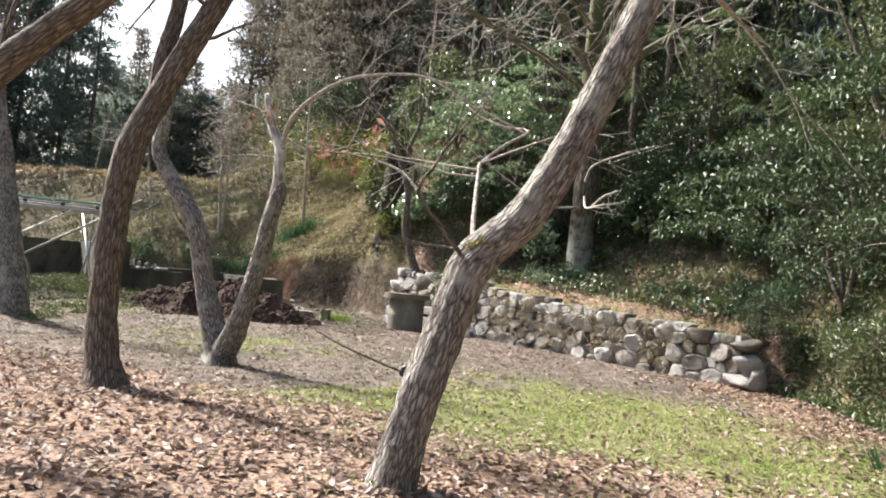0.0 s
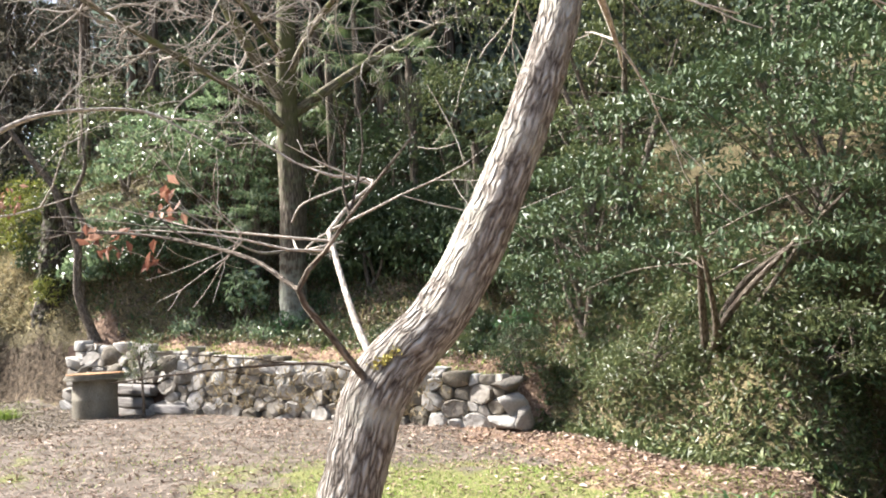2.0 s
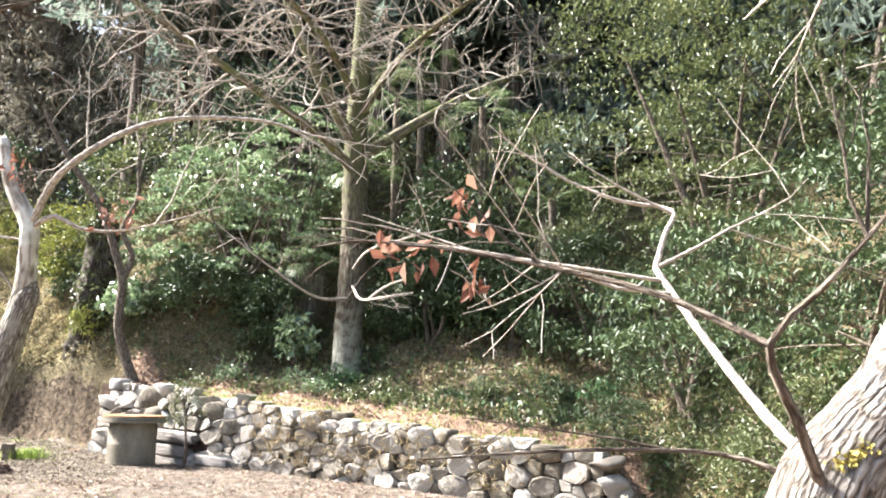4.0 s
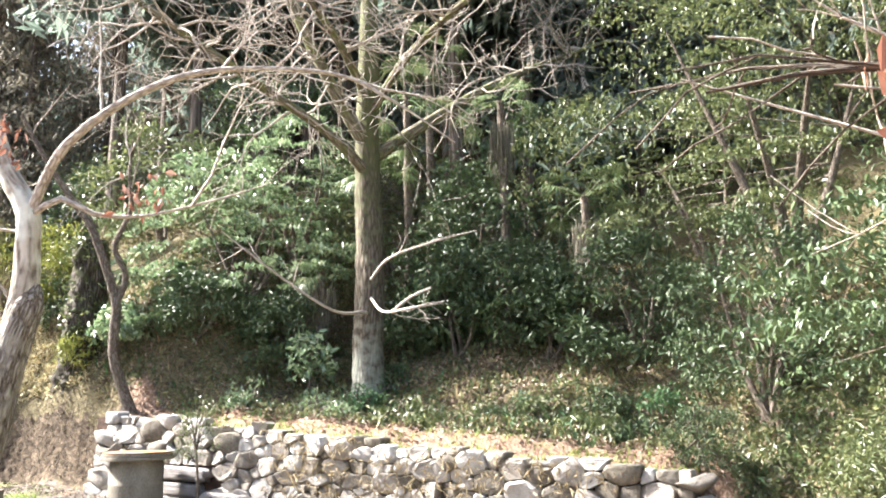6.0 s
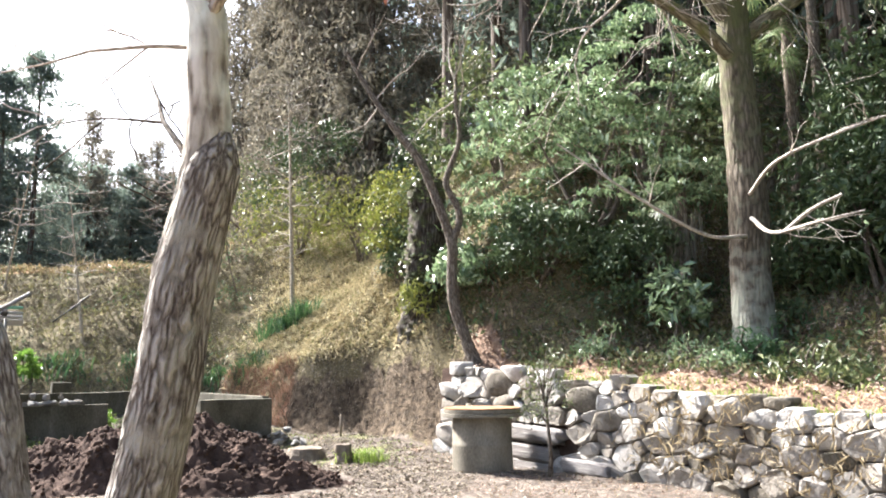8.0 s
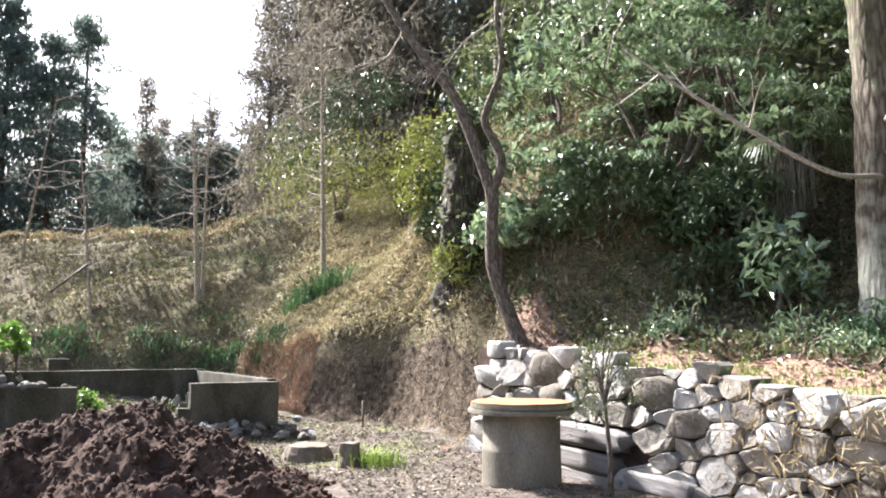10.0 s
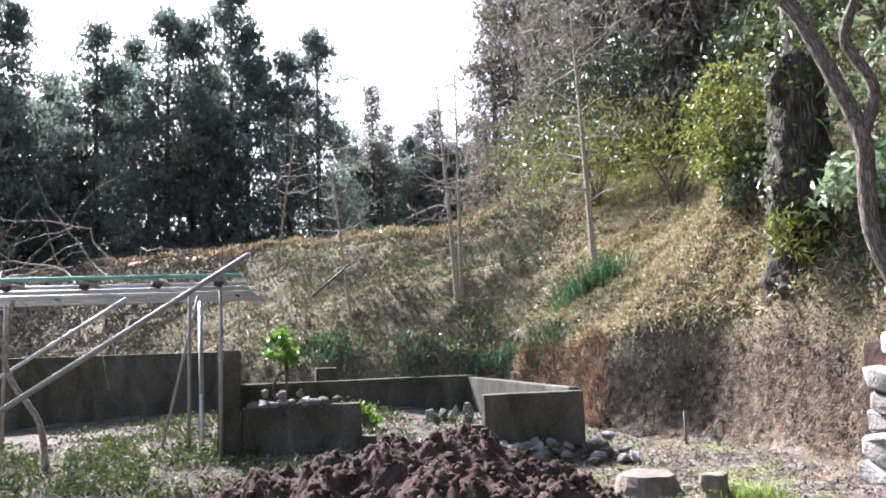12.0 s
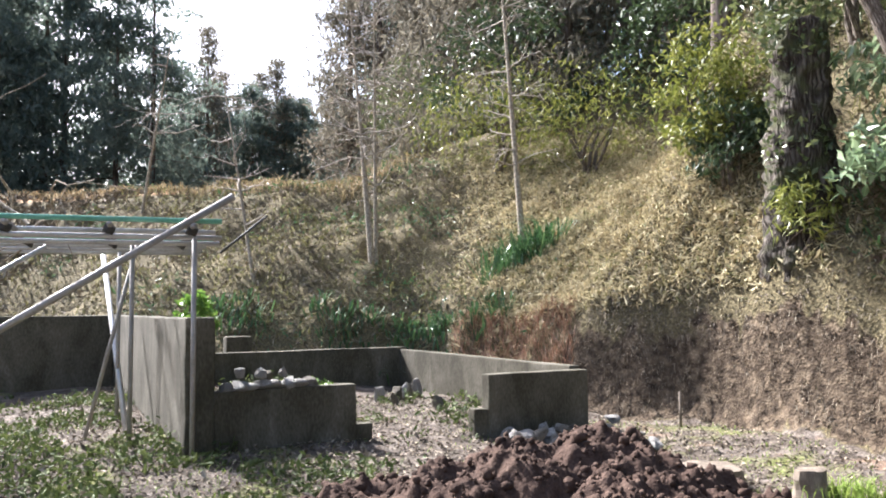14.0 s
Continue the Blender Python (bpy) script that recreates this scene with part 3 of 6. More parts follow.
def sprays(rng, centres, per, length, lean, height):
    """Flat fans of leaves that grow outwards and droop at their rims."""
    out = []
    for c in centres:
        u = c.z / height
        o = Vector((c.x - lean[0] * u, c.y - lean[1] * u, 0))
        o = o.normalized() if o.length > 0.05 else Vector((1, 0, 0))
        turn = rng.normal() * 0.5
        o = Vector((o.x * math.cos(turn) - o.y * math.sin(turn), o.x * math.sin(turn) + o.y * math.cos(turn), 0))
        side = Vector((-o.y, o.x, 0))
        ln = length * rng.uniform(0.7, 1.25)
        a = rng.uniform(-0.7, 0.6, per)
        w = rng.normal(size=per) * 0.3 * (1 - 0.6 * np.abs(a))
        z = -0.35 * np.maximum(a, 0) ** 2 - 0.3 * w * w - 0.12 * a + rng.normal(size=per) * 0.035
        out.append(np.array(c)[None] + (np.array(o)[None] * a[:, None] + np.array(side)[None] * w[:, None] + np.array([[0, 0, 1.0]]) * z[:, None]) * ln)
    return np.concatenate(out)


def shrub(name, label, base, reach, height, stems, tips, per, leaf, mat, seed, aspect=0.45, radius=0.16, squash=1.0, low=0.15, bark=BARK_DARK, category="shrub", lean=(0, 0), group="", up=0.6, droop=0.2, tiers=0):
    """Evergreen bush or small tree: stems, and leaf clumps on an uneven dome with gaps."""
    rng = np.random.default_rng(seed)
    z0 = ground_at(*base)
    ob = thing(name, label, category, (base[0], base[1], z0), group)
    lines, centres = [], []
    for k in range(stems):
        a = rng.uniform(0, 2 * math.pi)
        top = Vector((math.cos(a) * reach * 0.45 + lean[0] * 0.5, math.sin(a) * reach * 0.45 + lean[1] * 0.5, height * rng.uniform(0.5, 0.75)))
        st = Vector((rng.uniform(-0.12, 0.12), rng.uniform(-0.12, 0.12), -0.1))
        p, r = smooth_line([st, st * 0.5 + top * 0.4 + Vector(rng.normal(size=3)) * 0.12, top], [0.045 * height / 3 + 0.02, 0.035 * height / 3 + 0.012, 0.015], 0.2)
        lines.append((p, r, 7, 0.08, 0))
    lobes = [(rng.uniform(0, 2 * math.pi), rng.uniform(0.2, 1), rng.uniform(0.75, 1.2)) for _ in range(9)]
    for k in range(tips):
        a = rng.uniform(0, 2 * math.pi)
        u = rng.uniform(low, 1.0)
        lobe = 1 + 0.22 * sum(math.cos(2 * (a - la)) * math.cos(5 * (u - lu)) for la, lu, _ in lobes) / 3
        rr = reach * math.sqrt(max(0.05, 1 - (max(0, u - 0.35) / 0.68) ** 2)) * lobe * rng.uniform(0.55, 1.0) ** 0.5 * (0.75 + 0.25 * min(1, u / 0.3))
        c = Vector((math.cos(a) * rr + lean[0] * u, math.sin(a) * rr * squash + lean[1] * u, height * u * rng.uniform(0.9, 1.05)))
        if tips >= 100 and noise.noise(c * (2.2 / reach) + Vector((seed, 0, 0))) < -0.12:
            continue
        if tiers:
            tier = math.floor(u * tiers + 0.35 * math.sin(2 * a + seed)) + 0.7
            c.z = height * min(1.0, tier / tiers) * (1 - 0.16 * (rr / reach) ** 2) + rng.normal() * 0.06
        zc = ground_at(base[0] + c.x, base[1] + c.y) - z0
        c.z = max(c.z, zc + 0.15)
        centres.append(c)
        if k % (12 if tiers else 4) == 0:
            s0 = lines[k % stems][0]
            st = s0[min(len(s0) - 1, int(len(s0) * (0.4 + 0.5 * u)))]
            p, r = smooth_line([st, (st + c) / 2 + Vector((0, 0, 0.12)), c], [0.014, 0.009, 0.004], 0.3)
            lines.append((p, r, 4, 0, 0))
    for line in lines[:stems]:
        part("stem", tubes_mesh("stem", [line], bark), ob)
    if len(lines) > stems:
        tagged(part("twig_tangle", tubes_mesh("twig_tangle", lines[stems:], bark), ob), kind="stuff")
    C = sprays(rng, centres, per, radius * 3.6, lean, height) if tiers else clumps(rng, centres, per, radius, 0.6)
    part("crown", leaves_mesh("crown", C, leaf, mat, rng, aspect, 1.7 if tiers else up, droop), ob)
    return ob


def cedar_thing(name, label, seed, height, reach, first, sprays, mat, spray=0.55, r0=0.2):
    """Tall conifer: straight tapered trunk, drooping boughs from height first upwards."""
    rng = np.random.default_rng(seed)
    ob = thing(name, label, "tree")
    p, r = smooth_line([(0, 0, -0.4), (0.05, 0.03, height * 0.5), (0, 0, height)], [r0, r0 * 0.65, 0.03], 0.8)
    lines = [(p, r, 9, 0.05, 0.25)]
    C, limbs = [], []
    for k in range(sprays // 6):
        u = rng.uniform(0, 1) ** 0.95
        a = rng.uniform(0, 2 * math.pi)
        z = first + (height - first) * u
        out = reach * (1 - u) ** 0.8 * rng.uniform(0.6, 1.1) + 0.2
        rise = 0.25 - 0.75 * (1 - u)
        for f in np.linspace(0.3, 1.0, 7 if out > 1.2 else 4):
            C.append((math.cos(a) * out * f + rng.normal() * 0.15, math.sin(a) * out * f + rng.normal() * 0.15, z + rise * out * f * f + rng.normal() * 0.12))
        if k % 2 == 0:
            q, rr = smooth_line([(0, 0, z), (math.cos(a) * out * 0.5, math.sin(a) * out * 0.5, z + rise * out * 0.25), (math.cos(a) * out, math.sin(a) * out, z + rise * out)], [0.03, 0.02, 0.008], 0.7)
            limbs.append((q, rr, 4, 0, 0))
    for k in range(10):
        z = first * rng.uniform(0.5, 1.0)
        a = rng.uniform(0, 2 * math.pi)
        o = rng.uniform(0.5, 1.6)
        q, rr = smooth_line([(0, 0, z), (math.cos(a) * o * 0.5, math.sin(a) * o * 0.5, z - 0.05), (math.cos(a) * o, math.sin(a) * o, z - 0.25 * o)], [0.025, 0.016, 0.006], 0.7)
        limbs.append((q, rr, 4, 0, 0))
    tagged(part("bough_tangle", tubes_mesh("bough_tangle", limbs, CEDAR_BARK), ob), kind="stuff")
    part("trunk", tubes_mesh("trunk", lines, CEDAR_BARK), ob)
    CC = clumps(rng, C, 11, 0.4, 0.5)
    part("crown", leaves_mesh("crown", CC, spray, mat, rng, 0.3, 0.3, 0.55, 0.4), ob)
    return ob


# ---------------- bare orchard trees ----------------
def leaning_tree():
    rng = np.random.default_rng(3)
    ob = thing("leaning_tree", "leaning bare tree with deeply ridged grey bark", "tree")
    zb = ground_at(2.65, 4.42)
    main = stem_line([(2.62, 4.42, zb - 0.15), (2.66, 4.43, zb + 0.05), (2.77, 4.45, 0.3), (2.93, 4.47, 0.86), (3.08, 4.5, 1.32), (3.4, 4.52, 1.66), (3.67, 4.5, 2.14), (3.9, 4.51, 2.67), (4.1, 4.57, 3.2), (4.3, 4.7, 3.9), (4.35, 4.9, 4.7)], [0.2, 0.165, 0.145, 0.14, 0.15, 0.135, 0.125, 0.115, 0.105, 0.09, 0.07], 30, 0.13, 0.35, 0.045)
    part("trunk", tubes_mesh("trunk", [main], BARK), ob)
    lines = []
    for k in range(6):
        grow(rng, main[0][-1 - 6 * k], Vector(rng.normal(size=3)) + Vector((0, 0, 1.2)), rng.uniform(1.2, 2.2), 0.035, 2, lines, 3)
    tagged(part("branch_tangle", tubes_mesh("branch_tangle", lines, TWIG), ob), kind="stuff")
    # pale fork shoot with its two elbows
    lines = []
    f = smooth_line([(3.08, 4.5, 1.38), (3.02, 4.7, 1.55), (2.97, 5.0, 1.83), (2.93, 5.3, 2.13)], [0.022, 0.02, 0.016, 0.014], 0.08)
    lines.append((*f, 7, 0.08, 0))
    e = smooth_line([(2.93, 5.3, 2.13), (3.08, 5.5, 2.32), (3.25, 5.75, 2.5), (3.02, 5.85, 2.55), (2.78, 5.95, 2.66)], [0.014, 0.012, 0.011, 0.01, 0.006], 0.08)
    lines.append((*e, 6, 0.05, 0))
    for q, w, ln in ((e[0][-8], (-0.5, 0.2, 0.3), 0.6), (e[0][-14], (0.9, 0.3, 0.45), 1.3), (f[0][-2], (-0.95, 0.25, 0.12), 1.3), (f[0][-3], (-0.9, 0.1, -0.05), 1.2), (e[0][-1], (-0.7, 0.3, 0.5), 0.5)):
        grow(rng, q, w, ln, 0.009, 2, lines, 3, wiggle=0.2, min_r=0.002)
    part("fork_shoot", tubes_mesh("fork_shoot", lines, TWIG), ob, "pale crooked shoot with fine twigs")
    lines = []
    g = smooth_line([(3.02, 4.42, 1.33), (2.85, 4.3, 1.55), (2.71, 4.21, 1.75), (2.82, 4.13, 1.9), (2.92, 4.06, 2.04), (3.2, 4.0, 2.38)], [0.02, 0.017, 0.013, 0.01, 0.008, 0.004], 0.08)
    gl = smooth_line([(2.71, 4.21, 1.75), (2.5, 4.5, 1.92), (2.1, 4.85, 2.06), (1.72, 5.05, 2.12), (1.5, 5.15, 2.1)], [0.012, 0.01, 0.008, 0.006, 0.003], 0.08)
    lines.append((*gl, 6, 0.05, 0))
    for q, w in ((gl[0][8], (-0.8, 0.5, 0.5)), (gl[0][12], (-0.9, 0.2, -0.2)), (gl[0][14], (-0.5, 0.6, 0.4))):
        grow(rng, q, w, 0.55, 0.006, 1, lines, 3, min_r=0.002)
    lines.append((*g, 6, 0.05, 0))
    for q, w, ln in ((g[0][-6], (0.5, 0.2, 0.8), 0.6), (g[0][10], (-0.2, 0.2, 0.9), 0.5)):
        grow(rng, q, w, ln, 0.007, 1, lines, 2, min_r=0.002)
    h = smooth_line([(3.05, 4.45, 1.34), (2.85, 4.7, 1.42), (2.4, 4.8, 1.42), (1.86, 4.85, 1.38)], [0.012, 0.009, 0.007, 0.003], 0.08)
    lines.append((*h, 5, 0, 0))
    grow(rng, h[0][6], (-1, 0.1, 0.3), 0.7, 0.006, 1, lines, 2, wiggle=0.15, min_r=0.002)
    part("side_shoot", tubes_mesh("side_shoot", lines, BARK_DARK), ob, "thin dark side shoots")
    lines = []
    b = smooth_line([(2.72, 4.6, 0.5), (2.55, 4.6, 0.53), (2.13, 4.62, 0.66), (1.87, 4.65, 0.77)], [0.014, 0.01, 0.007, 0.003], 0.08)
    lines.append((*b, 5, 0, 0))
    part("low_shoot", tubes_mesh("low_shoot", lines, BARK_DARK), ob)
    bm = bmesh.new()
    bmesh.ops.create_icosphere(bm, subdivisions=3, radius=0.04)
    for v in bm.verts:
        v.co += noise.noise_vector(v.co * 40) * 0.018
        v.co += Vector((2.64, 4.58, 0.52))
    part("knot", bm_mesh("knot", bm, BLACK, True), ob, "blackened branch stub")
    C = clumps(rng, [(3.1, 4.4, 1.44), (3.14, 4.4, 1.47), (3.06, 4.4, 1.42)], 120, 0.018, 0.5)
    part("lichen_patch", leaves_mesh("lichen_patch", C, 0.018, LICHEN, rng, 0.9), ob, "yellow lichen at the fork")
    wl = [(2.08, 5.25, 2.33), (1.76, 5.03, 2.07), (1.9, 5.0, 2.05), (2.05, 4.88, 1.97), (2.1, 5.15, 2.2)]
    part("withered_leaves", leaves_mesh("withered_leaves", clumps(rng, wl, 9, 0.035, 1), 0.075, LEAF_RED, rng, 0.5, 0.1, 0.8), ob, "curled reddish withered leaves")


leaning_tree()


def orchard_tree(name, label, stems, mat, seed, twigs=8, twig_len=1.4, twig_r=0.03, flare=0.4, sides=22):
    rng = np.random.default_rng(seed)
    ob = thing(name, label, "tree")
    lines = [stem_line(p, r, sides, 0.12, flare if i == 0 else 0, 0.07) for i, (p, r) in enumerate(stems)]
    for i, l in enumerate(lines):
        part("trunk" if i == 0 else "limb", tubes_mesh("trunk", [l], mat), ob)
    tw = []
    for k in range(twigs):
        l = lines[k % len(lines)]
        q = l[0][int(len(l[0]) * rng.uniform(0.7, 0.99))]
        grow(rng, q, Vector(rng.normal(size=3)) * 0.8 + Vector((0, 0, 1)), twig_len * rng.uniform(0.6, 1.2), twig_r, 2, tw, 3)
    if tw:
        tagged(part("branch_tangle", tubes_mesh("branch_tangle", tw, BARK_DARK), ob), kind="stuff")
    return ob


z_ = -0.35
orchard_tree("orchard_tree", "bare forked tree with smooth grey-brown bark", [
    ([(-1.36, 7.2, z_), (-1.4, 7.2, -0.15), (-1.48, 7.2, 0.5), (-1.47, 7.2, 1.4), (-1.36, 7.2, 2.34), (-1.0, 7.2, 3.13), (-0.46, 7.2, 4.11), (-0.1, 7.2, 5.0)], [0.22, 0.19, 0.165, 0.16, 0.165, 0.14, 0.13, 0.1]),
    ([(-1.12, 7.2, 2.9), (-1.1, 7.25, 3.4), (-1.0, 7.3, 4.1), (-0.95, 7.3, 5.2)], [0.1, 0.1, 0.09, 0.07])], BARK_DARK, 11, 7)
twin = orchard_tree("twin_stemmed_tree", "twin-stemmed bare tree with peeling pale bark", [
    ([(-1.62, 10.4, z_), (-1.6, 10.4, -0.2), (-1.72, 10.45, 0.15), (-2.0, 10.5, 0.9), (-2.2, 10.5, 1.68), (-2.64, 10.5, 2.35), (-2.98, 10.5, 2.87), (-2.95, 10.5, 3.4), (-2.9, 10.6, 4.4)], [0.25, 0.22, 0.19, 0.15, 0.15, 0.13, 0.115, 0.1, 0.06]),
    ([(-1.52, 10.36, -0.1), (-1.28, 10.15, 0.2), (-1.12, 10.0, 0.52), (-1.0, 9.96, 0.9), (-0.87, 9.92, 1.4), (-0.78, 9.9, 1.9), (-0.67, 9.88, 2.32), (-0.63, 9.86, 2.45)], [0.2, 0.17, 0.145, 0.13, 0.125, 0.12, 0.105, 0.03])], BARK, 12, 4, 0.9, 0.02)
rng = np.random.default_rng(5)
top = stem_line([(-0.8, 9.9, 1.95), (-0.7, 9.88, 2.35), (-0.7, 9.86, 2.7), (-0.72, 9.86, 2.95), (-0.87, 9.92, 3.2), (-0.99, 9.98, 3.5), (-1.05, 10.0, 3.72), (-1.06, 10.0, 3.74)], [0.085, 0.088, 0.08, 0.08, 0.07, 0.06, 0.045, 0.008], 16, 0.08, 0, 0.08)
part("broken_upper_stem", tubes_mesh("broken_upper_stem", [top], BARK_PALE), twin, "pale barkless upper stem")
lines = []
arch = smooth_line([(-0.7, 9.84, 2.93), (-0.45, 9.6, 3.35), (0.02, 9.5, 3.72), (0.52, 9.5, 3.92), (1.3, 9.5, 3.96), (1.75, 9.5, 3.78), (2.2, 9.5, 3.5)], [0.036, 0.032, 0.028, 0.022, 0.016, 0.01, 0.005], 0.1)
lines.append((*arch, 7, 0.05, 0))
low = smooth_line([(-0.7, 9.84, 2.9), (-0.48, 9.7, 3.0), (-0.27, 9.68, 2.9), (0.06, 9.68, 2.9), (0.55, 9.7, 3.05), (0.9, 9.75, 3.2)], [0.026, 0.022, 0.017, 0.011, 0.007, 0.003], 0.1)
lines.append((*low, 6, 0.05, 0))
for q, w in ((arch[0][8], (0, 0.2, 1)), (arch[0][16], (0.5, 0.3, 0.8)), (arch[0][24], (0.7, 0.3, -0.2)), (low[0][10], (0.5, 0, 0.7)), (top[0][-6], (-0.6, 0.2, 0.6)), (top[0][-14], (-0.9, 0, 0.1))):
    grow(rng, q, w, 1.0, 0.012, 2, lines, 3, min_r=0.003)
tagged(part("branch_tangle", tubes_mesh("branch_tangle", lines, TWIG), twin), kind="stuff")
part("withered_leaves", leaves_mesh("withered_leaves", clumps(rng, [(-0.85, 9.85, 3.3), (-0.95, 9.9, 3.4), (-1.15, 9.85, 3.25), (0.02, 9.68, 3.0), (0.12, 9.68, 3.05), (-0.05, 9.68, 2.95), (-0.88, 9.85, 3.5)], 13, 0.06, 1.3), 0.075, LEAF_RED, rng, 0.5, 0.1, 0.8), twin, "hanging reddish withered leaves")
orchard_tree("old_orchard_tree", "old bare tree with dark bark", [
    ([(-7.6, 13.5, -0.4), (-7.63, 13.5, 0.0), (-7.98, 13.5, 1.65), (-8.29, 13.5, 3.02), (-8.63, 13.5, 4.54), (-8.6, 13.6, 6.0)], [0.36, 0.29, 0.24, 0.22, 0.17, 0.1])], BARK, 13, 9, 2.0, 0.05)
orchard_tree("dark_orchard_tree", "bare tree with a thick dark slanting limb", [
    ([(-3.3, 4.7, -0.4), (-3.2, 4.65, 0.3), (-2.6, 4.55, 1.1), (-1.9, 4.5, 1.75), (-1.1, 4.5, 2.3), (-0.82, 4.5, 2.55), (-0.45, 4.5, 2.83), (-0.05, 4.5, 3.12), (0.4, 4.6, 3.6)], [0.25, 0.2, 0.17, 0.15, 0.13, 0.125, 0.12, 0.11, 0.08])], BARK_DARK, 14, 5, 1.5, 0.03)


# the slim crooked tree above the well
rng = np.random.default_rng(21)
slim = thing("crooked_small_tree", "slim crooked tree with brown bark on top of the stone wall", "tree")
zt = ground_at(-1.5, 22.45)
l1 = stem_line([(-1.45, 22.45, zt - 0.15), (-1.55, 22.45, 1.7), (-1.86, 22.45, 2.55), (-1.95, 22.45, 2.95), (-1.95, 22.45, 3.5), (-1.96, 22.45, 4.0), (-2.3, 22.45, 4.98), (-2.58, 22.45, 5.64), (-3.0, 22.45, 6.21), (-3.56, 22.45, 7.05), (-4.1, 22.4, 8.0)], [0.15, 0.125, 0.11, 0.105, 0.1, 0.1, 0.09, 0.085, 0.075, 0.06, 0.04], 14, 0.1, 0.2, 0.12)
l2 = stem_line([(-1.95, 22.45, 3.9), (-1.78, 22.43, 4.5), (-2.03, 22.4, 5.08), (-1.98, 22.4, 5.37), (-1.76, 22.4, 6.02), (-1.83, 22.4, 6.8), (-1.8, 22.4, 7.6)], [0.07, 0.07, 0.065, 0.06, 0.05, 0.04, 0.02], 10, 0.08, 0, 0.12)
part("trunk", tubes_mesh("trunk", [l1], BARK_DARK), slim)
part("limb", tubes_mesh("limb", [l2], BARK_DARK), slim)
lines = []
for k in range(9):
    l = l1 if k % 2 else l2
    grow(rng, l[0][int(len(l[0]) * rng.uniform(0.65, 0.98))], Vector(rng.normal(size=3)) + Vector((0, -0.2, 0.6)), 1.6, 0.02, 2, lines, 3)
tagged(part("branch_tangle", tubes_mesh("branch_tangle", lines, TWIG), slim), kind="stuff")


# the big wall-top tree with spreading bare branches
rng = np.random.default_rng(22)
big = thing("spreading_tree", "large spreading bare tree with mossy trunk and pale lichened foot", "tree")
zb = ground_at(3.3, 21.0)
BX, BY = 3.28, 21.0
foot = stem_line([(BX, BY, zb - 0.8), (BX, BY, zb + 0.1), (BX - 0.02, BY, zb + 1.2), (BX + 0.02, BY, 4.1), (BX, BY, 5.5), (BX - 0.05, BY, 7.5), (BX - 0.02, BY, 9.5), (BX, BY, 12.5)], [0.42, 0.36, 0.32, 0.31, 0.29, 0.26, 0.23, 0.14], 22, 0.1, 0.2, 0.1)
part("trunk", tubes_mesh("trunk", [foot], LICHEN_TRUNK), big, "trunk with a pale lichened foot and shade-dimmed mossy top")
for pts, rad in (([(BX, BY, 7.0), (BX + 1.3, BY + 0.3, 8.0), (BX + 2.9, BY + 0.9, 9.2), (BX + 4.7, BY + 1.8, 10.4), (BX + 7.5, BY + 3.0, 12.0)], [0.15, 0.13, 0.11, 0.08, 0.04]),
                 ([(BX, BY, 7.2), (BX - 0.7, BY - 0.3, 8.2), (BX - 1.5, BY - 0.6, 9.6), (BX - 2.2, BY - 0.8, 11.2)], [0.16, 0.14, 0.12, 0.08]),
                 ([(BX, BY, 6.6), (BX - 0.9, BY - 0.8, 7.2), (BX - 2.6, BY - 1.6, 8.0), (BX - 4.5, BY - 2.2, 9.0), (BX - 6.5, BY - 2.6, 10.2)], [0.12, 0.1, 0.085, 0.065, 0.03]),
                 ([(BX, BY, 8.0), (BX + 0.6, BY - 1.2, 8.9), (BX + 1.4, BY - 2.8, 9.4), (BX + 2.4, BY - 4.5, 9.8)], [0.1, 0.085, 0.06, 0.03]),
                 ([(BX, BY, 8.3), (BX - 1.0, BY - 1.5, 9.2), (BX - 2.2, BY - 3.0, 9.6), (BX - 3.6, BY - 4.4, 9.5)], [0.1, 0.08, 0.06, 0.03])):
    l = stem_line(pts, rad, 10, 0.06, 0, 0.2)
    limb = part("limb", tubes_mesh("limb", [l], BARK_MOSS), big)
    tw = []
    for k in range(26):
        i = int(len(l[0]) * rng.uniform(0.25, 0.99))
        grow(rng, l[0][i], Vector(rng.normal(size=3)) * Vector((1.0, 0.7, 0.55)) + Vector((0, -0.3, 0.0)), rng.uniform(1.2, 2.6), 0.03, 2, tw, 3, droop=0.15, wiggle=0.42, min_r=0.006)
    part("twig_tangle", tubes_mesh("twig_tangle", tw, TWIG), limb, "tangle of pale bare twigs")
lines = []
for pts in ([(BX, BY - 0.3, 3.9), (BX + 0.1, BY - 1.3, 3.5), (BX + 0.45, BY - 2.4, 3.45), (BX + 1.0, BY - 2.6, 3.55)], [(BX + 0.2, BY - 1.6, 3.45), (BX + 0.5, BY - 2.0, 3.7), (BX + 0.85, BY - 2.2, 3.85)], [(BX, BY - 0.3, 4.3), (BX + 0.2, BY - 1.4, 4.55), (BX + 0.9, BY - 2.1, 4.75), (BX + 1.7, BY - 2.4, 4.95)], [(BX - 0.1, BY - 0.3, 3.6), (BX - 0.9, BY - 1.4, 3.5), (BX - 2.0, BY - 1.9, 4.1), (BX - 3.0, BY - 2.2, 4.8)]):
    p, r = smooth_line(pts, [0.036, 0.028, 0.021, 0.01][:len(pts)], 0.12)
    lines = [(p, r, 7, 0.08, 0)]
    for k in (-5, -9, -14):
        grow(rng, p[max(k, -len(p))], (p[-1] - p[-3]) + Vector(rng.normal(size=3)) * 0.25, 0.7, 0.012, 1, lines, 2, wiggle=0.4, min_r=0.004)
    part("dead_branch", tubes_mesh("dead_branch", lines, TWIG), big, "barkless grey dead branch")


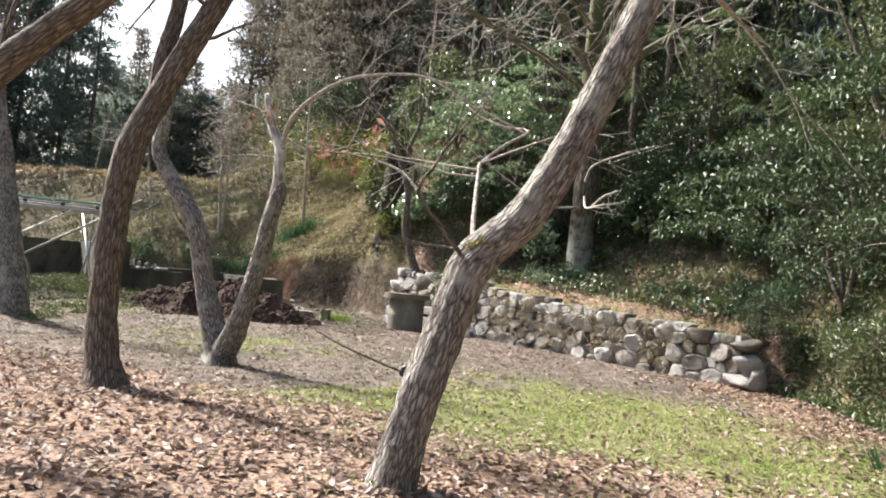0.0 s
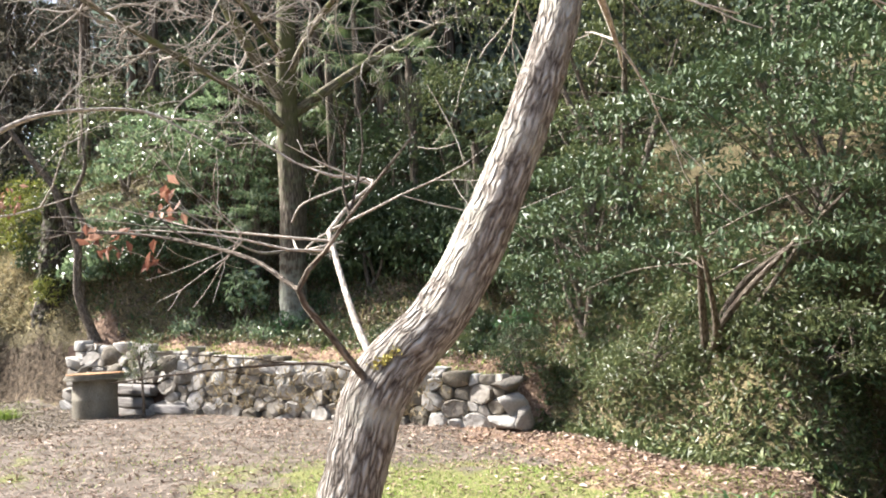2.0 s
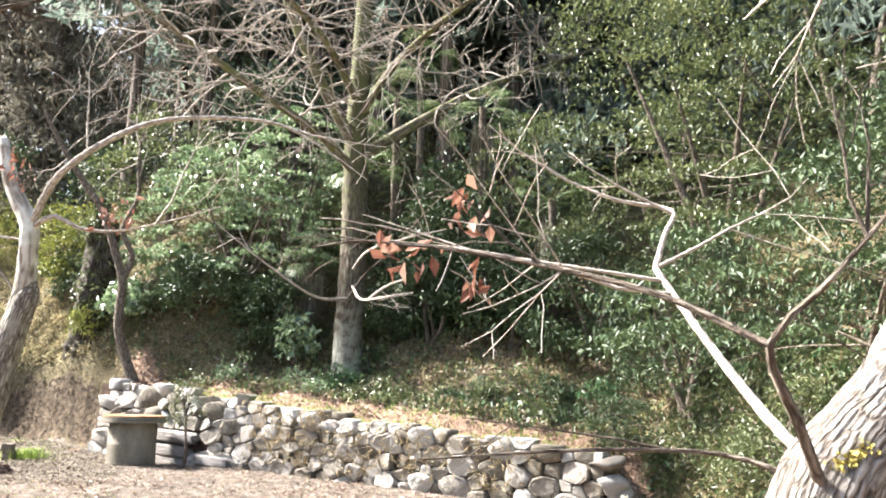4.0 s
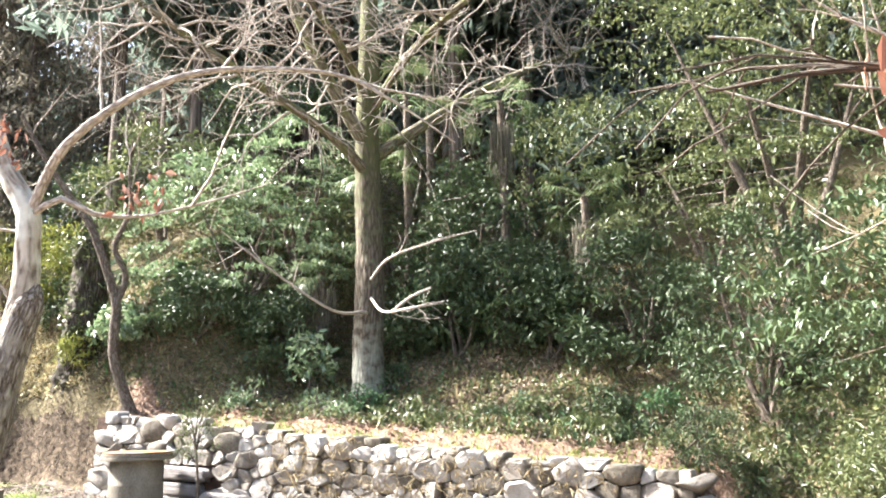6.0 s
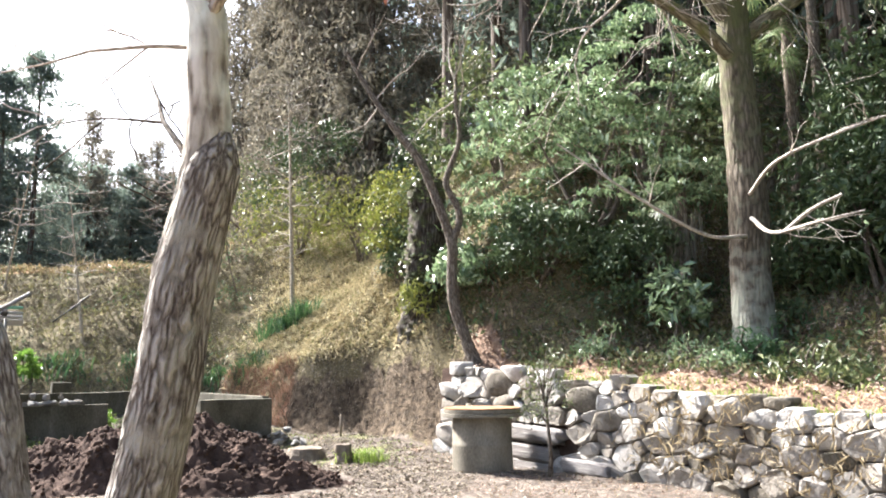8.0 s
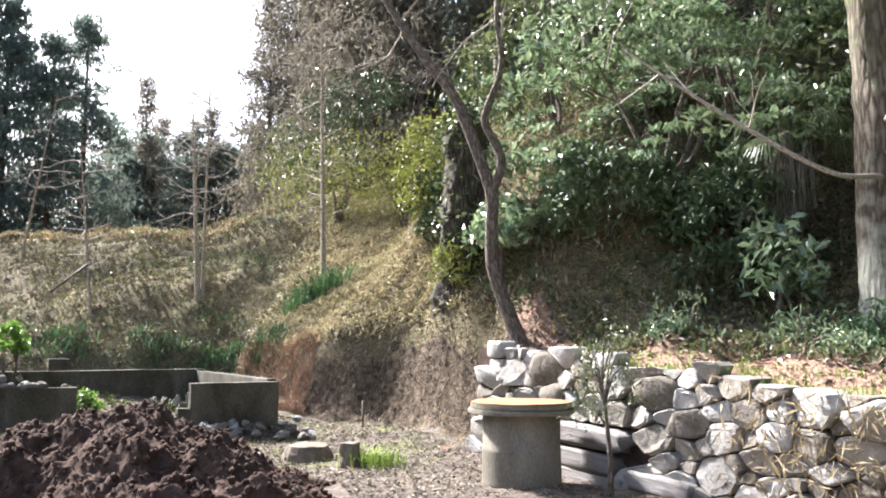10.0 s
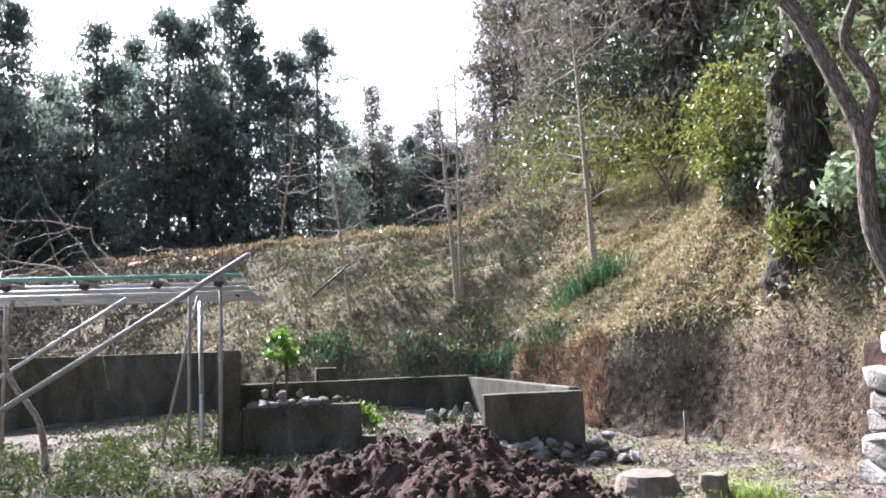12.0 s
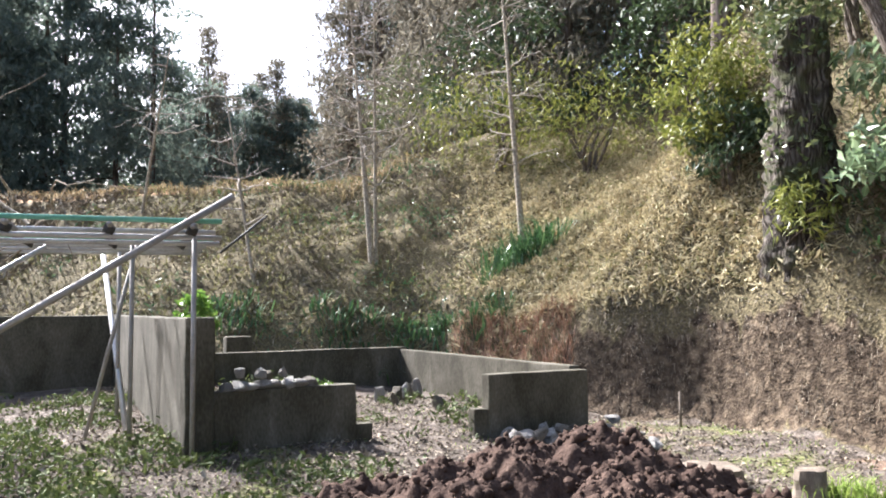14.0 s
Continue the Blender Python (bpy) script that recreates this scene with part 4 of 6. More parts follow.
# slim planted saplings on the far bank
def sapling(x, y, tip, height, r, seed, twigs):
    rng = np.random.default_rng(seed)
    ob = thing("sapling", "slender bare sapling growing on the grassy bank", "tree", group="saplings on the bank")
    z = ground_at(x, y)
    p, rr = smooth_line([(x, y, z - 0.1), (x + tip[0] * 0.4, y + tip[1] * 0.4, z + height * 0.4), (x + tip[0], y + tip[1], z + height)], [r, r * 0.75, r * 0.2], 0.3)
    part("trunk", tubes_mesh("trunk", [(p, rr, 9, 0.05, 0.1)], SAPLING_BARK), ob)
    lines = []
    for k in range(twigs):
        i = int(len(p) * rng.uniform(0.3, 0.98))
        a = rng.uniform(0, 6.28)
        grow(rng, p[i], (math.cos(a), math.sin(a), 0.15), rng.uniform(0.6, 1.6), 0.02, 1, lines, 3, wiggle=0.4, min_r=0.006)
    tagged(part("branch_tangle", tubes_mesh("branch_tangle", lines, TWIG), ob), kind="stuff")


sapling(-10.8, 28.3, (-0.7, 0.5, 0), 5.6, 0.07, 31, 26)
sapling(-10.75, 28.4, (-0.2, 0.4, 0), 5.9, 0.05, 32, 18)
sapling(-7.75, 29.2, (-0.75, 1.2, 0), 7.6, 0.075, 33, 30)
sapling(-12.6, 26.6, (-1.4, 1.0, 0), 4.6, 0.04, 34, 16)
sapling(-17.5, 29.6, (0.6, 0.4, 0), 5.0, 0.04, 35, 12)


# ---------------- retaining wall of field stones ----------------
WALL_A, WALL_B = Vector((-2.1, 22.35, 0)), Vector((6.5, 13.85, 0))
WLEN = (WALL_B - WALL_A).length
WDIR = (WALL_B - WALL_A) / WLEN
WOUT = Vector((WDIR.y, -WDIR.x, 0))            # towards the garden
if WOUT.y > 0:
    WOUT = -WOUT
wall = thing("retaining_wall", "low dry-stone retaining wall of rounded pale stones", "wall", kind="structure")


def wall_top(s):
    return float(np.interp(s, [0, 1.5, 4.5, 8, WLEN], [1.62, 1.55, 1.33, 1.02, 0.78])) + 0.05 * math.sin(3.1 * s)


def wall_foot(s):
    p = WALL_A + WDIR * s + WOUT * 0.3
    return ground_at(p.x, p.y)


stone_meshes = []
for k in range(14):
    rr = np.random.default_rng(100 + k)
    bm = bmesh.new()
    bmesh.ops.create_icosphere(bm, subdivisions=3, radius=1)
    off = Vector(rr.uniform(-50, 50, 3))
    planes = [(Vector(rr.normal(size=3)).normalized(), rr.uniform(0.42, 0.72)) for _ in range(10)]
    for v in bm.verts:
        c = v.co.normalized()
        c = Vector([math.copysign(abs(a) ** 0.8, a) for a in c])
        for n_, d_ in planes:
            o = c.dot(n_) - d_
            if o > 0:
                c -= n_ * o * 0.95
        v.co = c * (1.2 + 0.15 * noise.noise(c * 1.4 + off) + 0.06 * noise.noise(c * 4 + off))
    stone_meshes.append(bm_mesh("stone", bm, STONE, True))

rs = np.random.default_rng(77)
bm = bmesh.new()
pv = []
NS = 60
for i in range(NS + 1):
    s = WLEN * i / NS
    b = WALL_A + WDIR * s + WOUT * 0.04
    zf, zt_ = wall_foot(s) - 0.2, wall_top(s) - 0.08
    pv.append((bm.verts.new((b.x + WOUT.x * 0.1, b.y + WOUT.y * 0.1, zf)), bm.verts.new((b.x, b.y, zt_)), bm.verts.new((b.x - WOUT.x * 0.6, b.y - WOUT.y * 0.6, zt_))))
for a, b in zip(pv[:-1], pv[1:]):
    bm.faces.new((a[0], b[0], b[1], a[1]))
    bm.faces.new((a[1], b[1], b[2], a[2]))
part("earth_packing", bm_mesh("earth_packing", bm, SOIL), wall, "dark earth packed between the stones")


def set_stone(s, z, w, h, dpt, tilt, mesh=None, name="stone"):
    batter = 0.12 * (1 - (z - wall_foot(s)) / 1.6)
    p = WALL_A + WDIR * s + WOUT * (0.06 + batter + rs.uniform(-0.03, 0.04))
    ob = new(name, mesh or stone_meshes[int(rs.integers(14))])
    yaw = math.atan2(WDIR.y, WDIR.x)
    ob.matrix_world = Matrix.Translation((p.x, p.y, z)) @ Matrix.Rotation(yaw, 4, "Z") @ Matrix.Rotation(tilt, 4, "Y") @ Matrix.Diagonal((w / 2, dpt / 2, h / 2, 1))
    ob.parent = wall
    return ob


slab_bm = bmesh.new()
bmesh.ops.create_cube(slab_bm, size=2)
bmesh.ops.subdivide_edges(slab_bm, edges=slab_bm.edges[:], cuts=4, use_grid_fill=True)
for v in slab_bm.verts:
    v.co += noise.noise_vector(v.co * 1.7) * 0.16
slab_mesh = bm_mesh("slab", slab_bm, SLAB, True)
for s, z, w, h in ((2.55, 0.52, 1.75, 0.23), (2.45, 0.24, 1.6, 0.24), (2.55, 0.02, 1.75, 0.2), (4.0, 0.1, 0.9, 0.2)):
    set_stone(s, z, w, h, 0.4, 0.03, slab_mesh, "slab")


def clip_cell(poly, px, pz, nx_, nz_):
    """Keeps the part of a polygon on the inner side of a line."""
    out = []
    for (ax, az), (bx, bz) in zip(poly, poly[1:] + poly[:1]):
        da, db_ = (ax - px) * nx_ + (az - pz) * nz_, (bx - px) * nx_ + (bz - pz) * nz_
        if da <= 0:
            out.append((ax, az))
        if da * db_ < 0:
            t = da / (da - db_)
            out.append((ax + (bx - ax) * t, az + (bz - az) * t))
    return out


FLAT = 0.68           # stones lie wider than high


def stone_seeds():
    """Stones of mixed size thrown onto the wall's face, the big ones first; wider than high."""
    pts = []
    for size, tries in ((0.2, 30), (0.155, 160), (0.12, 1600), (0.095, 3500), (0.07, 6000)):
        for _ in range(tries):
            s_, r_ = rs.uniform(0.0, WLEN), size * rs.uniform(0.85, 1.15)
            lo_, hi_ = wall_foot(s_), wall_top(s_)
            z = rs.uniform(lo_ + 0.03, hi_ - 0.02)
            if z + r_ * 0.75 > hi_ + 0.03 or s_ < 0.1 + 0.4 * (z - 0.2) or (1.5 < s_ < 3.55 and z < 0.72) or (s_ > 5.2 and size > 0.17):
                continue
            if all(((s_ - a) * FLAT) ** 2 + (z - b) ** 2 > (0.93 * (r_ + c)) ** 2 for a, b, c in pts):
                pts.append((s_, z, r_))
    return pts


def fitted_stone(poly, k):
    """A worn angular stone that fills its cell but for a narrow joint."""
    r_ = np.random.default_rng(3000 + k)
    rnd = []
    for (ax, az), (bx, bz) in zip(poly, poly[1:] + poly[:1]):
        if math.hypot(bx - ax, bz - az) < 0.02:
            rnd.append(((ax + bx) / 2, (az + bz) / 2))
            continue
        u, v = r_.uniform(0.1, 0.22), r_.uniform(0.78, 0.9)
        rnd += [(ax + (bx - ax) * u, az + (bz - az) * u), (ax + (bx - ax) * v, az + (bz - az) * v)]
    poly = rnd
    cx, cz = sum(p[0] for p in poly) / len(poly), sum(p[1] for p in poly) / len(poly)
    size = math.sqrt(abs(sum(a[0] * b[1] - a[1] * b[0] for a, b in zip(poly, poly[1:] + poly[:1])) / 2))
    tx, tz, out0 = r_.normal() * 0.22, r_.normal() * 0.2 + 0.05, r_.uniform(-0.03, 0.06)
    full = r_.uniform(0.1, 0.24)
    ox, oz = r_.normal() * 0.05 * size, r_.normal() * 0.05 * size
    bm = bmesh.new()
    R = []
    for sc, dep in ((0.97, -0.2), (1.0, -0.02), (0.95, full * 0.5 * size), (0.78, full * 0.85 * size)):
        ring = []
        for px, pz in poly:
            q = Vector(((px - cx) * sc + (ox if sc < 0.8 else 0), 0, (pz - cz) * sc + (oz if sc < 0.8 else 0)))
            o = dep + out0 + ((q.x * tx + q.z * tz) + r_.normal() * 0.035 * size if dep > 0 else 0)
            ring.append(bm.verts.new((q.x, -o, q.z)))
        R.append(ring)
    n = len(poly)
    for a, b in zip(R[:-1], R[1:]):
        for i in range(n):
            bm.faces.new((a[i], a[(i + 1) % n], b[(i + 1) % n], b[i]))
    bm.faces.new(R[-1])
    bmesh.ops.recalc_face_normals(bm, faces=bm.faces[:])
    batter = 0.14 * (1 - min(1.0, max(0.0, cz / 1.6)))
    p = WALL_A + WDIR * cx + WOUT * (0.07 + batter)
    ob = new("stone", bm_mesh("stone", bm, STONE, k % 3 == 0))
    ob.matrix_world = Matrix.Translation((p.x, p.y, cz)) @ Matrix.Rotation(math.atan2(WDIR.y, WDIR.x), 4, "Z")
    ob.parent = wall


seeds = stone_seeds()
for k, (sx, sz, sr) in enumerate(seeds):
    ux = sx * FLAT
    lo = 0.66 if 1.4 < sx < 3.6 and sz < 0.85 else wall_foot(sx) - 0.08
    hi = wall_top(sx) + rs.uniform(-0.03, 0.06)
    w_ = sr * 2.1
    xa, xb = max(ux - w_, 0.02), min(ux + w_, WLEN * FLAT)
    poly = [(xa, lo), (xb, lo), (xb, hi), (xa, hi)]
    for m_, (qx, qz, qr) in enumerate(seeds):
        if m_ == k or abs(qx - sx) > 0.95 or abs(qz - sz) > 0.95:
            continue
        dx, dz = (qx - sx) * FLAT, qz - sz
        ln = math.hypot(dx, dz)
        share = 0.5 + (sr * sr - qr * qr) / (2 * ln * ln)
        poly = clip_cell(poly, ux + dx * share - dx / ln * 0.005, sz + dz * share - dz / ln * 0.005, dx / ln, dz / ln)
        if len(poly) < 3:
            break
    if len(poly) >= 3:
        fitted_stone([(px / FLAT, pz) for px, pz in poly], k)
# big rounded corner stones where the wall ends
for s, z, w, h in ((WLEN + 0.02, 0.6, 0.5, 0.3), (WLEN + 0.12, 0.3, 0.42, 0.42), (WLEN - 0.0, 0.0, 0.5, 0.28), (WLEN + 0.32, 0.12, 0.34, 0.4)):
    set_stone(s, z, w, h, 0.5, rs.normal() * 0.08)


# ---------------- the well ----------------
WX, WY = -1.03, 19.75
wz = ground_at(WX, WY)
well = thing("well", "round grey concrete well with a rusty round lid", "well", (WX, WY, wz))
bm = bmesh.new()
prof = [(0.36, 0.0), (0.36, 0.84), (0.455, 0.84), (0.46, 0.8), (0.455, 0.4), (0.462, 0.39), (0.458, 0.36), (0.465, 0.0), (0.47, -0.15)]
R = []
for k in range(40):
    a = 2 * math.pi * k / 40
    R.append([bm.verts.new((math.cos(a) * r * (1 + 0.008 * math.sin(5 * a + z * 9)), math.sin(a) * r, z)) for r, z in prof])
for k in range(40):
    for j in range(len(prof) - 1):
        bm.faces.new((R[k][j], R[k][j + 1], R[(k + 1) % 40][j + 1], R[(k + 1) % 40][j]))
part("casing", bm_mesh("casing", bm, CONCRETE_PIPE, True), well)


def disc(name, r, z0, z1, mat, bev, parent, label, seed):
    bm = bmesh.new()
    bmesh.ops.create_cone(bm, cap_ends=True, segments=44, radius1=r, radius2=r, depth=z1 - z0)
    bmesh.ops.bevel(bm, geom=[e for e in bm.edges if e.calc_face_angle(0) > 0.8], offset=bev, segments=2, affect="EDGES")
    for v in bm.verts:
        v.co.z += (z0 + z1) / 2
        v.co += noise.noise_vector(v.co * 4 + Vector((seed, 0, 0))) * 0.006
    return part(name, bm_mesh(name, bm, mat), parent, label)


disc("rim", 0.63, 0.79, 0.85, CONCRETE_PIPE, 0.012, well, "grey concrete lower lid ring", 1)
disc("lid", 0.6, 0.85, 0.915, CONCRETE_PIPE, 0.014, well, "round concrete lid", 2)
disc("lid_crust", 0.59, 0.908, 0.926, LID_TOP, 0.004, well, "rust-brown leaf crust on the lid", 3)


# ---------------- concrete bed walls ----------------
O = Vector((-8.93, 19.42, 0))
U, Wv = Vector((0.70, 0.714, 0)), Vector((-0.714, 0.70, 0))
UYAW = math.atan2(U.y, U.x)


def wall_block(name, u0, u1, v0, v1, z0, z1, parent, label="", cuts=5, mat=CONCRETE):
    me = box_mesh(name, (u0, v0, z0), (u1, v1, z1), mat, 0.018, 0.012, cuts)
    ob = part(name, me, parent, label)
    ob.matrix_world = Matrix.Translation(O) @ Matrix.Rotation(UYAW, 4, "Z")
    return ob


bed = thing("raised_bed", "rectangular raised bed of mossy old concrete walls", "garden bed")
wall_block("front_wall", 0.02, 1.52, 0.0, 0.16, 0.05, 0.97, bed)
wall_block("front_wall", 3.18, 4.64, 0.0, 0.16, 0.25, 0.99, bed)
wall_block("step_block", 1.52, 1.72, 0.02, 0.16, 0.05, 0.55, bed)
wall_block("step_block", 3.0, 3.18, 0.02, 0.16, 0.15, 0.6, bed)
wall_block("side_wall", 4.48, 4.64, 0.16, 5.1, 0.2, 1.03, bed)
wall_block("back_wall", 0.0, 4.64, 5.1, 5.26, 0.3, 1.07, bed)
tall = thing("concrete_wall", "tall dark concrete wall streaked with moss", "wall")
wall_block("wall_post", -0.28, 0.0, -0.12, 0.12, 0.05, 1.7, tall, cuts=6)
wall_block("wall_panel", -0.22, -0.02, 0.12, 6.0, 0.1, 1.69, tall, cuts=8)
wall_block("wall_panel", -9.5, -0.22, 5.8, 6.0, 0.1, 1.69, tall, cuts=8)
blk = thing("concrete_block", "small square concrete block behind the raised bed", "concrete block")
wall_block("block", 1.55, 1.98, 5.7, 5.95, 0.4, 1.3, blk, cuts=2)

# stones laid on the front wall and standing in the bed
bed_rng = np.random.default_rng(9)


def loose_stone(p, w, h, label, group, name="stone"):
    ob = new(name, stone_meshes[int(bed_rng.integers(14))])
    ob.matrix_world = Matrix.Translation(p) @ Matrix.Rotation(bed_rng.uniform(0, 6.28), 4, "Z") @ Matrix.Diagonal((w / 2, w / 2 * bed_rng.uniform(0.6, 0.9), h / 2, 1))
    return tagged(ob, label, "stone", group)


for k in range(8):
    q = O + U * (0.12 + 0.13 * k + bed_rng.uniform(-0.03, 0.03)) + Wv * 0.08
    w = bed_rng.uniform(0.14, 0.25)
    loose_stone((q.x, q.y, 0.97 + w * 0.2), w, w * 0.5, "rounded grey stone laid on the concrete wall", "stones on the bed wall")
for k in range(3):
    q = O + U * (0.3 + 0.22 * k) + Wv * 0.09
    loose_stone((q.x, q.y, 1.13), 0.14, 0.1, "small pale stone stacked on others", "stones on the bed wall")
for k in range(9):
    q = O + U * bed_rng.uniform(1.6, 4.2) + Wv * bed_rng.uniform(1.8, 4.4)
    h = bed_rng.uniform(0.22, 0.36)
    loose_stone((q.x, q.y, ground_at(q.x, q.y) + h * 0.35), h * 0.6, h, "upright pale stone standing in the bed", "stones in the bed")
for k in range(34):
    q = O + U * (3.25 + bed_rng.uniform(0, 1.75)) - Wv * (0.12 + abs(bed_rng.normal()) * 0.38)
    w = bed_rng.uniform(0.12, 0.3)
    zz = ground_at(q.x, q.y) + 0.22 * max(0, 1 - abs((q - O).dot(Wv)) / 0.9) * bed_rng.uniform(0, 1)
    loose_stone((q.x, q.y, zz + w * 0.2), w, w * 0.55, "broken grey stone on the rubble heap", "rubble by the bed")


# ---------------- dug soil heap ----------------
def soil_heap():
    rng = np.random.default_rng(15)
    n = 210
    xs = np.linspace(-1.35, 1.35, n)
    X, Y = np.meshgrid(xs, xs)
    r = np.hypot(X, Y) * (1 + 0.12 * np.sin(3 * np.arctan2(Y, X) + 0.6) + 0.06 * np.sin(7 * np.arctan2(Y, X)))
    wx, wy = -5.15 + X * 2.0 + 0.4 * np.clip(X, 0, 2) ** 2, 17.9 + Y * 1.6 + 0.35 * X
    H = np.where(r < 1.15, 0.86 * np.maximum(1 - r ** 1.35, 0), -0.06)
    Z = np.empty_like(X)
    for i in range(n):
        for j in range(n):
            v = Vector((wx[i, j], wy[i, j], 0))
            Z[i, j] = 0.2 * noise.noise(v * 2.0) + 0.12 * noise.noise(v * 4.2) - 0.12 * abs(noise.noise(v * 6.5 + Vector((5, 1, 0)))) + 0.07 * abs(noise.noise(v * 11.0)) + 0.04 * noise.noise(v * 19.0)
    G = land(wx, wy)
    k = smooth(1.15, 0.75, r)
    Zt = G + H * 1.0 + Z * k + np.where(r > 1.08, -0.08, 0.0)
    ids = np.arange(n * n).reshape(n, n)
    F = np.stack([ids[:-1, :-1], ids[:-1, 1:], ids[1:, 1:], ids[1:, :-1]], -1).reshape(-1, 4)
    keep = (r[:-1, :-1] < 1.2).ravel()
    ob = thing("soil_heap", "heap of freshly dug dark brown crumbly soil", "soil heap", kind="stuff")
    part("heap", mesh_of("heap", np.stack([wx, wy, Zt], -1).reshape(-1, 3), F[keep], SOIL, True), ob)
    V, FF = [], []
    ico = bmesh.new()
    bmesh.ops.create_icosphere(ico, subdivisions=1, radius=1)
    iv = np.array([tuple(v.co) for v in ico.verts])
    jf = np.array([[v.index for v in f.verts] for f in ico.faces])
    ico.free()
    for c in range(4200):
        a, q = rng.uniform(0, 6.28), math.sqrt(rng.uniform(0, 1.15))
        i, j = int((q * math.sin(a) + 1.35) / 2.7 * (n - 1)), int((q * math.cos(a) + 1.35) / 2.7 * (n - 1))
        s_ = 0.01 + 0.04 * rng.uniform(0, 1) ** 5
        jit = 1 + 0.3 * np.sin(iv @ rng.normal(size=(3, 1)) * 3 + rng.uniform(0, 6)) + 0.1 * rng.normal(size=(len(iv), 1))
        V.append(iv * jit * s_ * rng.uniform(0.7, 1.2, 3) + np.array([wx[i, j], wy[i, j], Zt[i, j] + s_ * 0.25]))
        FF.append(jf + c * len(iv))
    part("clods", mesh_of("clods", np.concatenate(V), np.concatenate(FF), SOIL, True), ob)


soil_heap()


# ---------------- pipe trellis ----------------
tre = thing("pipe_trellis", "flat trellis of galvanised pipes on slanting props", "trellis")
PO = Vector((-8.92, 19.08, 0))
PW, PN = Vector((-0.79, -0.61, 0)), Vector((-0.61, 0.79, 0))
ztop = 2.5


def at_t(a, n_, z):
    q = PO + PW * a + PN * n_
    return (q.x, q.y, z)


for n_, z, mat in ((0.0, 2.46, STEEL), (0.0, 2.62, PIPE_GREEN), (0.22, 2.42, STEEL), (0.65, 2.57, STEEL), (0.45, 2.5, STEEL), (0.9, 2.52, PIPE_GREEN), (1.3, 2.5, STEEL), (1.8, 2.5, STEEL), (2.4, 2.5, STEEL), (3.0, 2.5, STEEL)):
    pipe("rail", at_t(-0.25, n_, z), at_t(7.5, n_, z), 0.024, mat, tre)
for a in (0.02, 0.75, 1.6, 2.5, 3.5, 4.6, 5.8):
    pipe("cross_rail", at_t(a, -0.15, 2.56), at_t(a, 3.2, 2.56), 0.026, PIPE_DULL, tre)
    for n_ in (0.0, 0.9, 1.8):
        pipe("clamp", at_t(a - 0.04, n_, 2.5), at_t(a + 0.05, n_, 2.54), 0.045, BLACK, tre, 8)
for a, n_ in ((0.0, 0.0), (0.55, 1.0), (2.9, 0.1), (3.5, 2.6), (0.7, 2.8)):
    q = at_t(a, n_, 0)
    pipe("post", (q[0], q[1], ground_at(q[0], q[1]) - 0.1), (q[0], q[1], 2.6), 0.025, PIPE_DULL, tre)
pipe("brace", at_t(-0.35, -0.08, 2.86), at_t(3.3, -0.25, 0.55), 0.034, PIPE_DULL, tre, label="long slanting brace")
pipe("brace", at_t(1.35, 0.9, 2.42), at_t(3.7, 0.9, 0.95), 0.024, STEEL, tre)
pipe("prop", (-12.16, 21.75, 2.55), (-10.74, 20.48, ground_at(-10.74, 20.48)), 0.035, STEEL, tre, label="white slanting prop")
pipe("prop", at_t(0.5, 1.4, 2.5), at_t(1.0, 1.5, 0.4), 0.022, PIPE_DULL, tre)
vine = thing("climbing_vine", "bare brown climbing vine lying over the trellis", "vine")
vr = np.random.default_rng(41)
lines = []
for k in range(30):
    grow(vr, at_t(vr.uniform(0.8, 6.5), vr.uniform(0.6, 2.8), 2.62), (vr.normal(), vr.normal() * 0.6, 0.5), vr.uniform(1.2, 2.4), 0.02, 1, lines, 3, droop=0.4, wiggle=0.5, min_r=0.005)
q = at_t(2.2, 0.6, 0)
p, r = smooth_line([(q[0], q[1], ground_at(q[0], q[1]) - 0.05), at_t(2.3, 0.6, 0.9), at_t(2.75, 0.7, 1.6), at_t(2.7, 0.8, 2.6)], [0.045, 0.04, 0.035, 0.025], 0.12)
lines.append((p, r, 8, 0.1, 0))
tagged(part("stem_tangle", tubes_mesh("stem_tangle", lines, SAPLING_BARK), vine), kind="stuff")
pole = thing("thin_rod", "thin dark rod stuck slanting in the bank", "rod")
pipe("rod", (-12.3, 24.9, 2.75), (-11.6, 25.3, 3.42), 0.022, BLACK, pole)



# ---------------- evergreens ----------------
# broad shrub-tree overhanging the end of the wall
shrub("evergreen_tree", "broad evergreen tree with small olive leaves and hanging boughs", (9.6, 15.6), 3.4, 6.2, 4, 260, 80, 0.1, LEAF_OLIVE, 51, 0.42, 0.3, 1.0, 0.12, category="tree", tiers=9, lean=(-0.9, -0.6))
shrub("evergreen_tree", "wide evergreen tree with layered glossy boughs", (8.62, 11.4), 3.0, 3.1, 5, 280, 84, 0.095, LEAF_GLOSS, 52, 0.42, 0.28, 1.0, 0.3, category="tree", tiers=6, lean=(-0.6, -3.2))
shrub("evergreen_tree", "tall dark glossy evergreen tree", (13.0, 11.5), 4.0, 7.5, 4, 250, 74, 0.13, LEAF_GLOSS, 53, 0.42, 0.38, 1.0, 0.1, category="tree", tiers=9)
shrub("evergreen_tree", "dark evergreen tree in deep shade", (13.0, 6.5), 3.2, 4.6, 4, 190, 66, 0.12, LEAF_GLOSS, 54, 0.42, 0.34, 1.0, 0.08, category="tree", tiers=9)
shrub("evergreen_tree", "tall olive evergreen on the hillside", (14.2, 17.0), 4.4, 8.5, 4, 250, 74, 0.15, LEAF_OLIVE, 55, 0.42, 0.42, 1.0, 0.1, category="tree", tiers=9)
